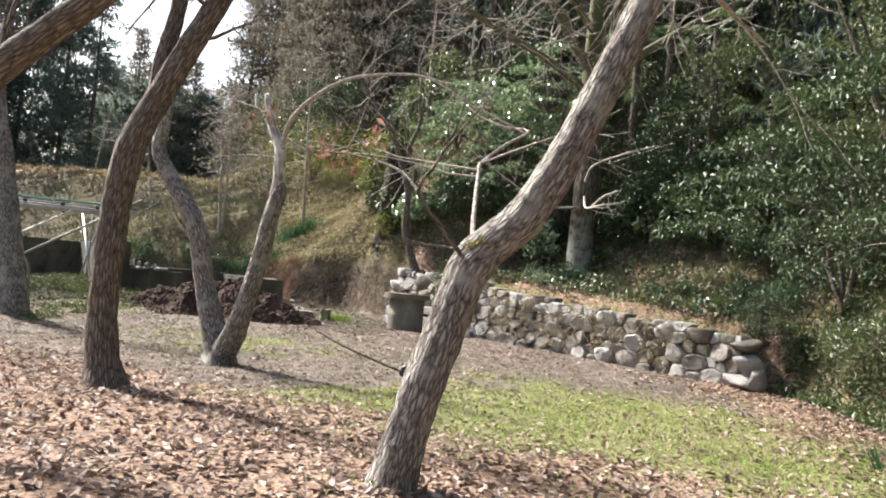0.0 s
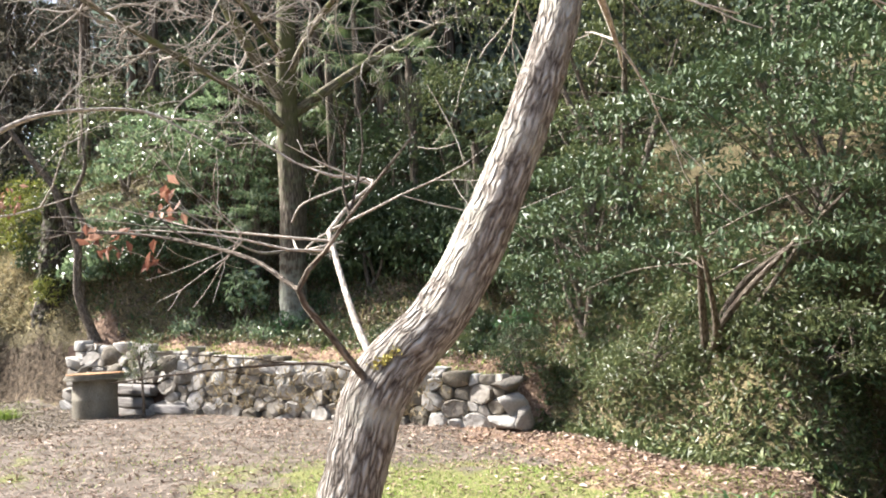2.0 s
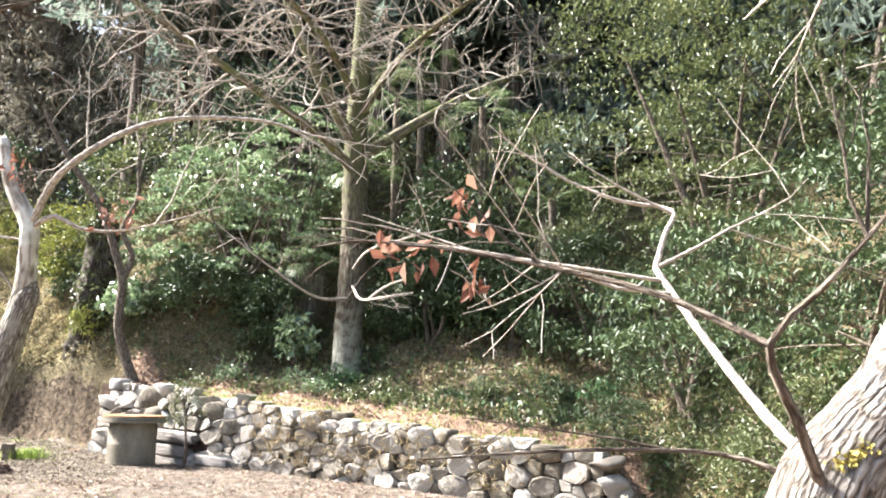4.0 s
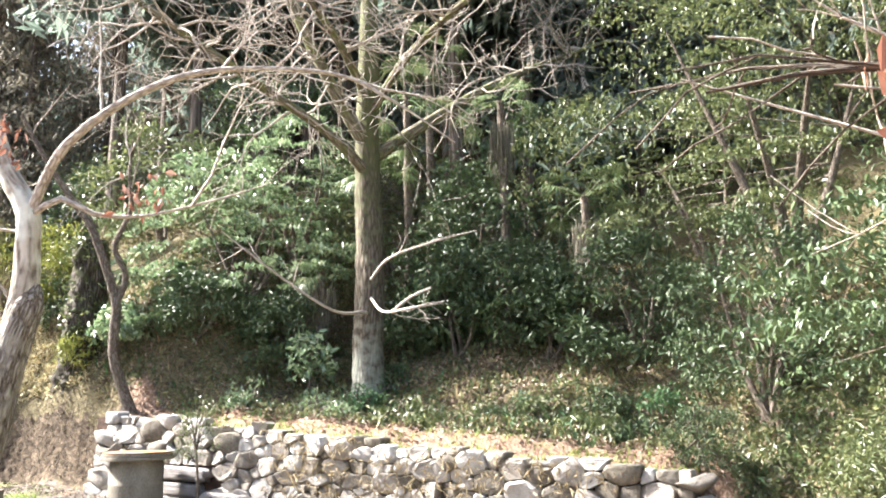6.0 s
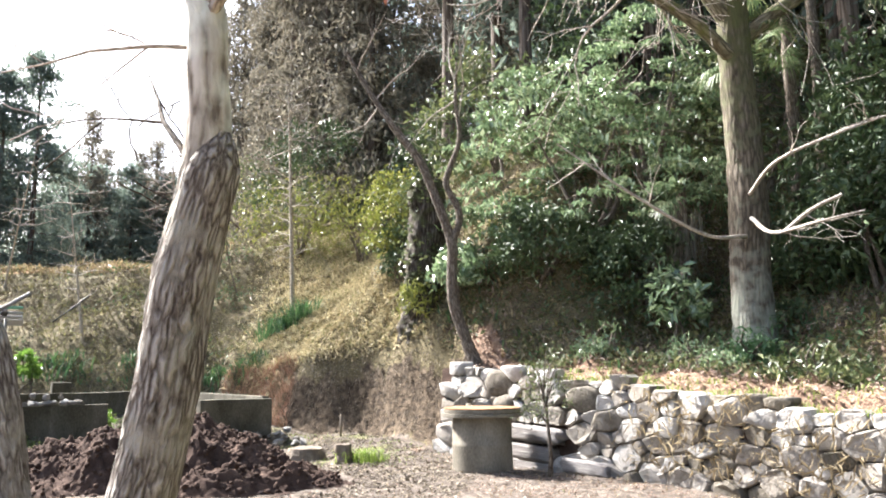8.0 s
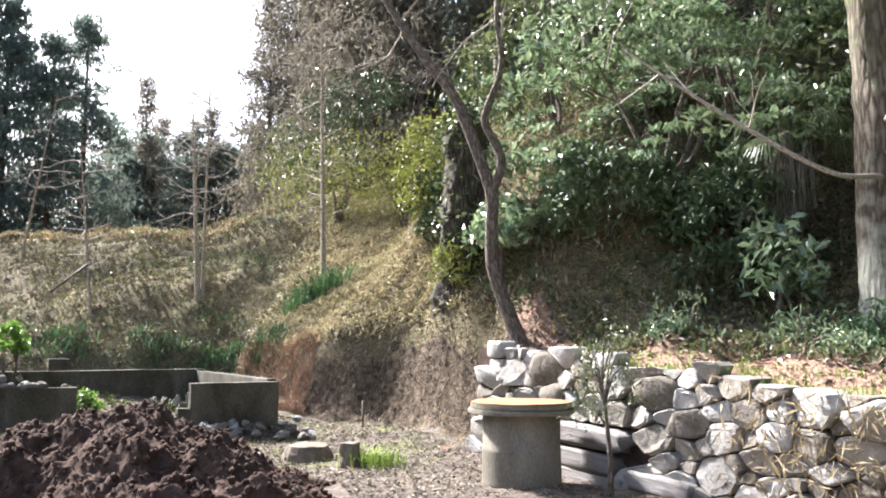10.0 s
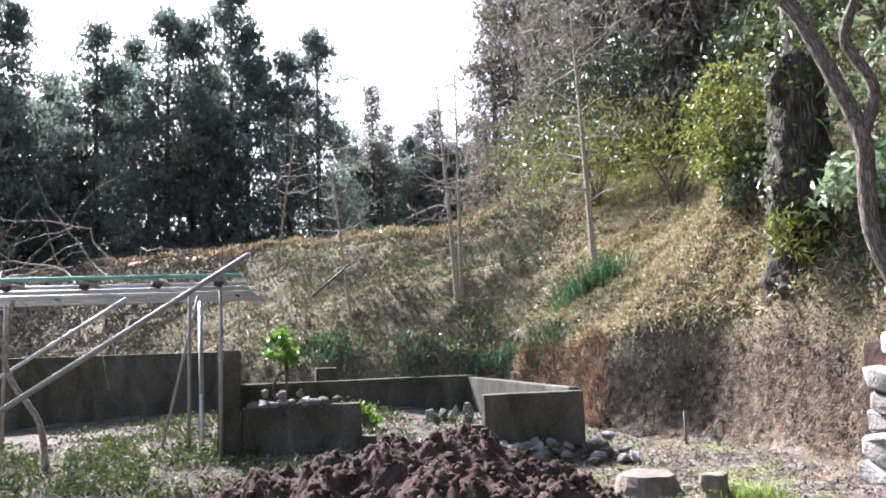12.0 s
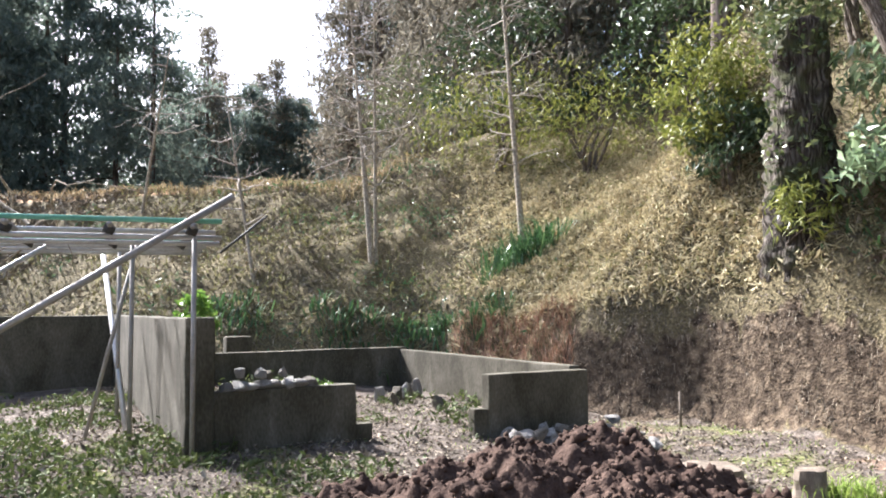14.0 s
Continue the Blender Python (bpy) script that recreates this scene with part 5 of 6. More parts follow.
shrub("evergreen_shrub", "rounded shrub with dull green leaves at the bank's foot", (8.2, 14.6), 1.3, 3.0, 4, 200, 40, 0.09, LEAF_GLOSS, 56, 0.45, 0.13, 1.0, 0.05)
shrub("evergreen_shrub", "low arching olive-green bush at the foot of the bank", (8.1, 11.9), 0.9, 0.5, 5, 99, 50, 0.08, LEAF_OLIVE, 57, 0.3, 0.14, 1.0, 0.02)
shrub("evergreen_shrub", "low dark bush in the shade of the evergreen", (9.4, 9.9), 1.1, 0.8, 5, 130, 46, 0.085, LEAF_OLIVE, 58, 0.3, 0.15, 1.0, 0.02)
shrub("evergreen_shrub", "dark glossy bush at the garden's edge", (10.6, 5.0), 1.6, 2.4, 5, 170, 46, 0.1, LEAF_GLOSS, 59, 0.35, 0.16, 1.0, 0.04)
for k, (x, y, r, h) in enumerate(((10.9, 11.6, 1.9, 3.6), (12.4, 4.0, 2.2, 4.2), (11.2, 0.8, 2.0, 3.4), (14.5, 8.5, 2.6, 5.0), (14.8, 3.0, 2.8, 5.5), (16.5, 14.0, 3.0, 6.0), (17.5, 6.0, 3.2, 6.5))):
    shrub("thicket_bush", "dense dark evergreen thicket round the shaded hollow", (x, y), r, h, 5, 170, 40, 0.13, LEAF_GLOSS, 500 + k, 0.4, 0.22, 1.0, 0.25, group="shaded thicket")
shrub("evergreen_tree", "leaning evergreen over the far side of the dark hollow", (12.0, 5.6), 2.4, 4.4, 4, 260, 48, 0.12, LEAF_GLOSS, 532, 0.42, 0.2, 1.0, 0.3, category="tree", tiers=7, lean=(-1.2, 0.2))
for k, (x, y, r, h) in enumerate(((11.8, 8.4, 2.0, 5.0), (12.6, 7.0, 2.0, 5.6))):
    shrub("thicket_bush", "tall dark evergreen bush filling the shaded hollow", (x, y), r, h, 4, 220, 44, 0.12, LEAF_GLOSS, 540 + k, 0.42, 0.2, 1.0, 0.12, group="shaded thicket", tiers=7)
shrub("leafy_sapling", "upright sapling with long grey-green leaves by the hollow", (9.55, 5.9), 0.35, 1.0, 2, 16, 9, 0.22, LEAF_LAUREL, 533, 0.34, 0.1, 1.0, 0.4)
# glossy broad-leaved bushes above the wall
shrub("laurel_bush", "broad-leaved glossy evergreen bush catching the light", (0.6, 23.6), 2.3, 3.4, 5, 260, 28, 0.18, LEAF_LAUREL, 61, 0.42, 0.15, 0.8, 0.03, lean=(-0.5, -0.4), tiers=7)
shrub("laurel_bush", "dense dark-leaved laurel bush above the wall", (2.0, 24.2), 1.8, 4.4, 4, 190, 26, 0.17, LEAF_LAUREL, 62, 0.42, 0.15, 0.8, 0.08, tiers=8)
for k, (x, y, r, h) in enumerate(((1.6, 22.9, 1.1, 1.5), (-0.2, 23.3, 1.1, 1.4), (4.6, 21.7, 0.9, 1.5), (6.3, 20.4, 1.2, 2.2), (7.9, 18.2, 1.3, 2.6))):
    shrub("evergreen_shrub", "low dark-leaved shrub on the shaded slope", (x, y), r, h, 4, 99, 34, 0.14, LEAF_GLOSS, 620 + k, 0.42, 0.17, 0.9, 0.02, group="slope shrubs")
shrub("laurel_bush", "small sprig of broad glossy leaves by the big tree", (2.1, 21.6), 0.5, 1.3, 2, 26, 16, 0.2, LEAF_LAUREL, 63, 0.42, 0.12, 1, 0.35)
shrub("evergreen_shrub", "dark-leaved shrub in the shade behind the big tree", (5.8, 22.0), 1.5, 3.9, 4, 150, 34, 0.17, LEAF_GLOSS, 64, 0.42, 0.22, 0.9, 0.2)
shrub("evergreen_shrub", "bright green shrub under the forest edge", (6.8, 19.6), 0.8, 1.9, 3, 60, 34, 0.15, LEAF_GLOSS, 65, 0.42, 0.16, 0.9, 0.15)
shrub("evergreen_shrub", "leafy green shrub under the forest edge", (5.2, 20.8), 0.8, 2.4, 3, 70, 34, 0.16, LEAF_GLOSS, 66, 0.4, 0.18, 0.9, 0.2)
# growth on the hillside
shrub("bamboo_grass_clump", "feathery yellow-green bush on the hillside", (-9.3, 33.4), 1.9, 2.6, 6, 60, 34, 0.17, LEAF_YELLOW, 71, 0.2, 0.6, 0.8, 0.15, droop=0.35)
shrub("bamboo_grass_clump", "feathery yellow-green bush on the hillside", (-6.8, 32.9), 1.7, 2.5, 6, 55, 34, 0.17, LEAF_YELLOW, 72, 0.2, 0.6, 0.8, 0.15, droop=0.35)
shrub("yellowish_shrub", "yellow-green leafy shrub over the old stump", (-4.05, 26.4), 0.8, 6.35 - ground_at(-4.05, 26.4), 4, 80, 34, 0.13, LEAF_YELLOW, 73, 0.42, 0.16, 0.8, 0.05)
shrub("evergreen_shrub", "dark green shrub beside the old stump", (-3.75, 25.9), 0.55, 5.2 - ground_at(-3.75, 25.9), 4, 40, 30, 0.13, LEAF_GLOSS, 74, 0.42, 0.14, 0.8, 0.1)
for k, (x, y, r, h) in enumerate(((-1.5, 27.5, 2.0, 3.4), (1.5, 27.5, 2.2, 4.0), (4.5, 25.5, 2.2, 3.8), (8.2, 22.6, 2.2, 4.2), (10.5, 19.5, 2.4, 4.6), (-9.5, 36.0, 2.4, 4.0), (-13.5, 41.0, 2.6, 4.6), (-4.0, 34.5, 2.4, 3.6))):
    shrub("evergreen_shrub", "shaggy dark undergrowth bush at the forest edge", (x, y), r, h, 4, 130, 34, 0.2, LEAF_GLOSS if k % 2 else LEAF_OLIVE, 80 + k, 0.4, 0.3, 0.9, 0.05, group="forest edge undergrowth")

# ---------------- forest ----------------
fr = np.random.default_rng(90)
tall_a = cedar_thing("cedar", "tall dark cedar with a bare lower trunk", 1, 19, 2.9, 8.4, 520, LEAF_CEDAR, 0.6, 0.24)
tall_b = cedar_thing("cedar", "tall dark cedar with a bare lower trunk", 2, 17.5, 3.1, 7.6, 520, LEAF_CEDAR, 0.6, 0.21)
full_a = cedar_thing("cedar", "full conical dark cedar on the field's far side", 3, 18, 6.2, 1.8, 700, LEAF_CEDAR, 0.42, 0.22)
full_b = cedar_thing("cedar", "full conical dark cedar on the field's far side", 4, 15, 5.8, 1.2, 640, LEAF_CEDAR, 0.42, 0.2)
veiled = cedar_thing("vine_covered_tree", "tall forest tree veiled in brown dead vines", 5, 18, 3.0, 1.0, 760, LEAF_BROWN, 0.34, 0.22)
woods = [tall_a, tall_b]
spots = []


def plant(src, x, y, scale, label=""):
    a = fr.uniform(0, 6.28)
    m = Matrix.Translation((x, y, ground_at(x, y) - 0.2)) @ Matrix.Rotation(a, 4, "Z")
    ob = copy_thing(src, m)
    ob.matrix_basis = m @ Matrix.Diagonal((scale, scale, scale * fr.uniform(0.92, 1.1), 1))
    if label:
        ob["label"] = label
    return ob


tries = 0
while len(spots) < 110 and tries < 6000:
    tries += 1
    x, y = fr.uniform(-24, 34), fr.uniform(-2, 58)
    d, s = toe(np.array([x]), np.array([y]))
    edge = -0.2 - (y - 11) * 0.5
    if d[0] < 7.0 or x < edge + 1.5 or (x < 1 and y < 35 + 0.3 * max(0, -x)) or (x >= 1 and d[0] < 7.5):
        continue
    if any((x - a) ** 2 + (y - b) ** 2 < 4.5 for a, b in spots):
        continue
    spots.append((x, y))
    if x < 1 and y < 50:
        plant(veiled, x, y, fr.uniform(0.75, 1.0))
        continue
    plant(woods[len(spots) % 2] if d[0] < 12 else (full_a, full_b)[len(spots) % 2], x, y, fr.uniform(0.8, 1.15))
for x, y, sc in ((-1.0, 29.6, 0.9), (-3.6, 31.5, 1.0), (0.8, 30.6, 0.95), (2.6, 29.4, 1.0), (4.6, 28.5, 0.9), (6.6, 27.0, 1.0), (8.6, 25.5, 0.9), (-2.2, 33.4, 1.05)):
    plant(woods[int(sc * 20) % 2], x, y, sc)
for x, y, sc in ((-19.5, 51, 1.1), (-17.0, 49, 1.0), (-15.0, 46, 1.0), (-12.5, 43.0, 0.95), (-10.5, 40.0, 0.95), (-8.0, 38.5, 0.9)):
    plant(veiled, x, y, sc)
for k in range(19):
    a = radians(-39.5 - 15 * k / 18 * 1.6 + fr.uniform(-1, 1))
    D = fr.uniform(46, 60)
    plant((full_a, full_b)[k % 2], -0.2 + D * math.sin(a), 11 + D * math.cos(a), fr.uniform(0.8, 1.05))
for k in range(24):
    a = radians(-26 - 12.5 * k / 23)
    D = fr.uniform(56, 66)
    plant((full_b, veiled)[k % 2 == 0], -0.2 + D * math.sin(a), 11 + D * math.cos(a), fr.uniform(0.6, 0.78))
for k in range(18):
    a = radians(-63 - 47 * k / 17)
    D = fr.uniform(44, 60)
    plant((full_a, full_b)[k % 2], -0.2 + D * math.sin(a), 11 + D * math.cos(a), fr.uniform(0.7, 1.0))
for ob in (tall_a, tall_b, full_a, full_b, veiled):
    i = (tall_a, tall_b, full_a, full_b, veiled).index(ob)
    x, y = ((24, 30), (20, 36), (-44, 36), (-40, 40), (-22, 53))[i]
    ob.location = (x, y, ground_at(x, y) - 0.2)


# ---------------- fan palms ----------------
def fan_palm(x, y, height, fans, seed, hang=True):
    rng = np.random.default_rng(seed)
    z0 = ground_at(x, y)
    ob = thing("fan_palm", "fan palm with a shaggy trunk and drooping dead fronds", "palm", (x, y, z0), "fan palms")
    p, r = smooth_line([(0, 0, -0.2), (0.03, 0, height * 0.5), (0, 0.02, height)], [0.1, 0.11, 0.09], 0.15)
    part("trunk", tubes_mesh("trunk", [(p, r, 10, 0.2, 0)], BARK_DARK), ob)
    for k in range(fans):
        a = 2 * math.pi * k / fans * 2.6 + rng.uniform(-0.3, 0.3)
        el = rng.uniform(-0.7, 0.9)
        st = Vector((0, 0, height - 0.1))
        out = Vector((math.cos(a) * math.cos(el), math.sin(a) * math.cos(el), math.sin(el)))
        hub = st + out * rng.uniform(0.5, 0.9)
        side = Vector((-math.sin(a), math.cos(a), 0))
        nrm = out.cross(side)
        V, F = [], []
        sp, sr = smooth_line([st, (st + hub) / 2 + Vector((0, 0, 0.06)), hub], [0.014, 0.012, 0.009], 0.2)
        v, f = tube_arrays(sp, sr, 4)
        V += [tuple(q) for q in v]
        F += f
        for j in range(22):
            b = (j / 21 - 0.5) * 3.6
            dirn = out * math.cos(b) + side * math.sin(b)
            ln = rng.uniform(0.42, 0.55)
            w = dirn.cross(nrm).normalized() * 0.014
            mid = hub + dirn * ln * 0.6
            tip = hub + dirn * ln - Vector((0, 0, 0.16 + 0.1 * rng.uniform()))
            o = len(V)
            V += [tuple(hub), tuple(mid + w), tuple(tip), tuple(mid - w)]
            F.append((o, o + 1, o + 2, o + 3))
        part("frond", mesh_of("frond", V, F, PALM), ob)
    if hang:
        C = clumps(rng, [(math.cos(q) * 0.2, math.sin(q) * 0.2, height - 0.6 - 0.25 * (q % 1.7)) for q in np.arange(0, 6.2, 0.5)], 14, 0.07, 2.0)
        part("dead_fronds", blades_mesh("dead_fronds", C, -0.9, 0.02, LEAF_BROWN, rng, 0.1, 0.1), ob, "hanging straw-coloured dead fronds")
    return ob


fan_palm(3.55, 21.75, 4.6, 10, 201, False)
fan_palm(4.4, 22.4, 5.9, 14, 202, False)
fan_palm(6.4, 21.2, 5.4, 12, 203)
fan_palm(7.6, 19.4, 3.2, 10, 204)
fan_palm(2.4, 22.6, 2.6, 8, 205)
fan_palm(5.4, 24.4, 6.6, 14, 206, False)


# ---------------- stump on the slope, fallen and standing bits ----------------
rng = np.random.default_rng(300)
stump = thing("tall_stump", "tall dark rotten tree stump overgrown with ivy and ferns", "tree stump")
SX, SY = -2.95, 24.6
zs = ground_at(SX, SY)
ls = stem_line([(SX, SY, zs - 0.9), (SX + 0.02, SY, zs + 0.3), (SX + 0.06, SY, zs + 1.4), (SX + 0.08, SY, 5.7)], [0.55, 0.47, 0.4, 0.37], 26, 0.3, 0.0, 0.07)
lp, lr = ls[0] + [ls[0][-1] + Vector((0, 0, 0.02)), ls[0][-1] + Vector((0, 0, -0.05))], ls[1] + [0.24, 0.01]
part("trunk", tubes_mesh("trunk", [(lp, lr, 26, 0.3, 0.0)], STUMP_BARK), stump)
C = clumps(rng, [(SX - 0.4 + 0.8 * rng.uniform(), SY - 0.42 + 0.1 * rng.uniform(), zs + rng.uniform(0.0, 2.7)) for _ in range(46)], 12, 0.1, 1)
part("ivy", leaves_mesh("ivy", C, 0.11, LEAF_OLIVE, rng, 0.6), stump, "ivy and small ferns on the bark")


def low_stump(x, y, r, h, seed):
    ob = thing("low_stump", "short sawn tree stump in the grass", "tree stump", group="low stumps")
    z = ground_at(x, y)
    bm = bmesh.new()
    bmesh.ops.create_cone(bm, cap_ends=True, segments=18, radius1=r * 1.25, radius2=r, depth=h)
    bmesh.ops.subdivide_edges(bm, edges=[e for e in bm.edges if abs(e.verts[0].co.z - e.verts[1].co.z) > 0.05], cuts=3)
    for v in bm.verts:
        v.co += noise.noise_vector(v.co * 9 + Vector((seed, 0, 0))) * 0.03
        v.co += Vector((x, y, z + h / 2 - 0.03))
    part("trunk", bm_mesh("trunk", bm, STUMP_WOOD, False), ob)


low_stump(-3.45, 20.4, 0.13, 0.34, 1)
low_stump(-4.3, 20.9, 0.3, 0.22, 4)
st = thing("wooden_stake", "thin upright stake stuck in the ground", "stake")
pipe("stake", (-4.6, 23.85, 0.1), (-4.6, 23.85, 0.62), 0.02, STUMP_WOOD, st)
# thin sapling with small dull leaves before the wall
shrub("young_tree", "thin young tree with sparse dull leaves before the wall", (0.0, 19.35), 0.38, 1.8, 1, 46, 15, 0.065, LEAF_OLIVE, 305, 0.35, 0.1, 1, 0.45, category="tree")
shrub("leafy_seedling", "bright green leafy seedling growing in the bed", (-11.6, 23.1), 0.3, 1.4, 2, 26, 14, 0.14, LEAF_BRIGHT, 306, 0.5, 0.07, 1, 0.6)


shrub("leafy_weed", "low bright yellow-green weed in the raised bed", (-9.26, 22.3), 0.25, 0.4, 3, 20, 14, 0.12, LEAF_BRIGHT, 307, 0.5, 0.07, 1, 0.1)
shrub("laurel_bush", "sprig of large pale glossy leaves by the crooked tree", (-2.0, 23.5), 0.55, 1.7, 2, 34, 16, 0.2, LEAF_LAUREL, 308, 0.42, 0.13, 1, 0.5)
shrub("fern_plant", "yellowish fern growing on the rotten stump's foot", (-2.95, 24.1), 0.35, 0.9, 2, 24, 16, 0.16, LEAF_YELLOW, 309, 0.25, 0.12, 1, 0.3)
fz = ground_at(8.9, 14.55)
fungus = thing("pale_fungus", "pale bracket fungus on the leafy bank", "fungus")
disc("cap", 0.12, fz + 0.12, fz + 0.16, STONE, 0.01, fungus, "", 5).location = (8.9, 14.55, 0)
disc("stalk", 0.04, fz - 0.1, fz + 0.125, STONE, 0.01, fungus, "", 6).location = (8.9, 14.55, 0)


# ---------------- ground cover ----------------
rng = np.random.default_rng(400)


def sprinkle(n, x0, x1, y0, y1, weight):
    x, y = rng.uniform(x0, x1, n * 3), rng.uniform(y0, y1, n * 3)
    k = rng.uniform(0, 1, n * 3) < weight(x, y)
    x, y = x[k][:n], y[k][:n]
    return np.stack([x, y, land(x, y)], 1)


def patch(x, y, f=1.0, seed=0.0):
    return 0.5 + 0.5 * np.sin(1.7 * f * x + 2 * np.sin(1.1 * f * y + seed)) * np.sin(1.9 * f * y + 1.6 * np.sin(0.9 * f * x - seed))


front = lambda x, y: (toe(x, y)[0] < -0.15) * 1.0
heap_free = lambda x, y: (((x + 5.0) / 2.4) ** 2 + ((y - 17.9) / 1.9) ** 2 > 1) * 1.0
P = sprinkle(80000, -12, 10.5, 1.5, 24, lambda x, y: front(x, y) * np.clip(1.05 * grass_cover(x, y) * (0.12 + 0.88 * patch(x, y, 1.3) ** 1.5), 0, 1) * heap_free(x, y))
tagged(part("lawn_grass", blades_mesh("lawn_grass", P, 0.05, 0.01, GRASS, rng, 1.1, 0.6)), "short patchy green grass in the garden", "grass", kind="stuff")
P = sprinkle(26000, -12, 10.5, 1.5, 24, lambda x, y: front(x, y) * 0.6 * (0.2 + 0.8 * patch(x, y, 0.9, 2)) * heap_free(x, y) * (0.35 + 0.65 * grass_cover(x, y)) * (1 - 0.8 * (x < -1) * (y > 17)))
tagged(part("dry_lawn_grass", blades_mesh("dry_lawn_grass", P, 0.05, 0.012, GRASS_DRY, rng, 1.0, 0.5)), "straw-coloured dry grass among the green", "grass", kind="stuff")
P = sprinkle(62000, -15, 10.0, -5.0, 19, lambda x, y: smooth(-15, -9, x + np.sin(y)) * smooth(-5, 0, y + np.sin(1.3 * x)) * front(x, y) * np.clip(litter_cover(x, y) * (0.45 + 0.55 * patch(x, y, 0.8, 1)) + 0.2 * patch(x, y, 1.4, 4) * (y < 17), 0, 1))
P[:, 2] += rng.uniform(0.005, 0.035, len(P))
tagged(part("leaf_litter", leaves_mesh("leaf_litter", P, 0.085, LITTER, rng, 0.55, 2.4, 0.0, 0.4)), "fallen brown and tan leaves strewn over the ground", "fallen leaves", kind="stuff")
P = sprinkle(6500, -4, 8, 12, 26, lambda x, y: ((toe(x, y)[0] > 0.2) & (toe(x, y)[0] < 1.1) & (toe(x, y)[1] > 4.8) & (toe(x, y)[1] < 8.2)) * 1.0)
P[:, 2] += rng.uniform(0.01, 0.04, len(P))
tagged(part("terrace_litter", leaves_mesh("terrace_litter", P, 0.09, LITTER, rng, 0.5, 2.2, 0.0, 0.4)), "fallen leaves along the top of the wall", "fallen leaves", kind="stuff")
bank_w = lambda x, y: ((toe(x, y)[0] > 0.1 + 0.5 * (toe(x, y)[1] > 2.6) * (toe(x, y)[1] < 5.0)) & ((toe(x, y)[0] > 0.85) | (toe(x, y)[1] < 5.0) | (toe(x, y)[1] > 7.6))) * 1.0
# where the slope faces the sun and gets the paler straw
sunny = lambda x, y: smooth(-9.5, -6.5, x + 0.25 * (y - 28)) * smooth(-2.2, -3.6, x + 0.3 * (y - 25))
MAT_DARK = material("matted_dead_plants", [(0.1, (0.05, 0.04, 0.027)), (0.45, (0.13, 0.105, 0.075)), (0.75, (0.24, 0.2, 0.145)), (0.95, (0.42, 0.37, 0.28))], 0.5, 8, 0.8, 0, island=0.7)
# straw colour, raised further to carry the sunlight on that slope
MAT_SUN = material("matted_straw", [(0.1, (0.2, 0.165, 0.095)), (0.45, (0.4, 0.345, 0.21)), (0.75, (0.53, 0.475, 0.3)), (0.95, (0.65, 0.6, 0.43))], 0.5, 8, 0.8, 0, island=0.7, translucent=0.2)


WEED = material("low_green_weed", [(0.1, (0.03, 0.045, 0.014)), (0.5, (0.075, 0.1, 0.03)), (0.9, (0.15, 0.175, 0.06))], 0.8, 10, 0.7, 0, island=0.5, translucent=0.2)


def mat_of(name, n, weight, mat, size, label, x0=-19, x1=11, y0=2, y1=35, aspect=0.22, lift=0.06, up=0.5):
    P = sprinkle(n, x0, x1, y0, y1, weight)
    P[:, 2] += np.abs(rng.normal(size=len(P))) * lift
    return tagged(part(name, leaves_mesh(name, P, size, mat, rng, aspect, up, 0.1, 0.5)), label, "undergrowth", kind="stuff")


mat_of("mound_weeds", 26000, lambda x, y: (toe(x, y)[0] > -0.25) * (toe(x, y)[0] < 2.2) * (toe(x, y)[1] > 7.4) * (gully(x, y) < 0.5), LEAF_OLIVE, 0.1, "short olive weeds covering the mound", 6.5, 12, 6, 15, 0.38, 0.07)
mat_of("gully_ferns", 5000, lambda x, y: (gully(x, y) > 0.15) * (gully(x, y) < 0.97) * 1.0, WEED, 0.13, "ferns and weeds on the gully's sides", 7.5, 15, 4, 13, 0.28, 0.12)
mat_of("bed_weeds", 1500, lambda x, y: (patch(x, y, 2.2, 5) > 0.6) * 1.0, WEED, 0.09, "small green weeds in the raised bed", -11.5, -6.8, 21.6, 24.5, 0.4, 0.08)
mat_of("corner_weeds", 1200, lambda x, y: front(x, y) * (x < -7.2) * (patch(x, y, 1.5, 3) > 0.35), MAT_DARK, 0.09, "low patchy weeds by the trellis", -14, -6, 13, 22, 0.35, 0.05)
mat_of("corner_green_weeds", 14000, lambda x, y: front(x, y) * (x < -6.8) * (patch(x, y, 1.2, 1) > 0.5), WEED, 0.08, "green ground weeds by the trellis", -14, -6, 13, 22, 0.4, 0.06)
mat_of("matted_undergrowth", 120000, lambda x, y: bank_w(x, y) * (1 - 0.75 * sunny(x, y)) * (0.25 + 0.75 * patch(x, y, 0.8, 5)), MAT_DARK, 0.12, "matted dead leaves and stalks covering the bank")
mat_of("far_undergrowth", 40000, lambda x, y: bank_w(x, y) * 1.0, MAT_DARK, 0.2, "matted dead stalks on the bank beyond the trellis", x0=-34, x1=-18.5, y0=20, y1=36)
mat_of("matted_straw", 95000, lambda x, y: bank_w(x, y) * sunny(x, y) * (0.35 + 0.65 * patch(x, y, 1.1, 6)), MAT_SUN, 0.13, "straw matted over the sunny slope, its colour paled for sunlight", x0=-12, x1=0, y0=22)
mat_of("green_weeds", 46000, lambda x, y: bank_w(x, y) * (patch(x, y, 0.75, 9) > 0.5) * (0.5 + 0.5 * patch(x, y, 2.0, 3)), GRASS_OLIVE, 0.11, "low olive-green weeds on the bank", aspect=0.3, lift=0.12)
mat_of("fern_patches", 20000, lambda x, y: bank_w(x, y) * (patch(x, y, 0.6, 2) > 0.62) * (1 - sunny(x, y)), FERN, 0.12, "low dark ferns on the bank", aspect=0.28, lift=0.14)
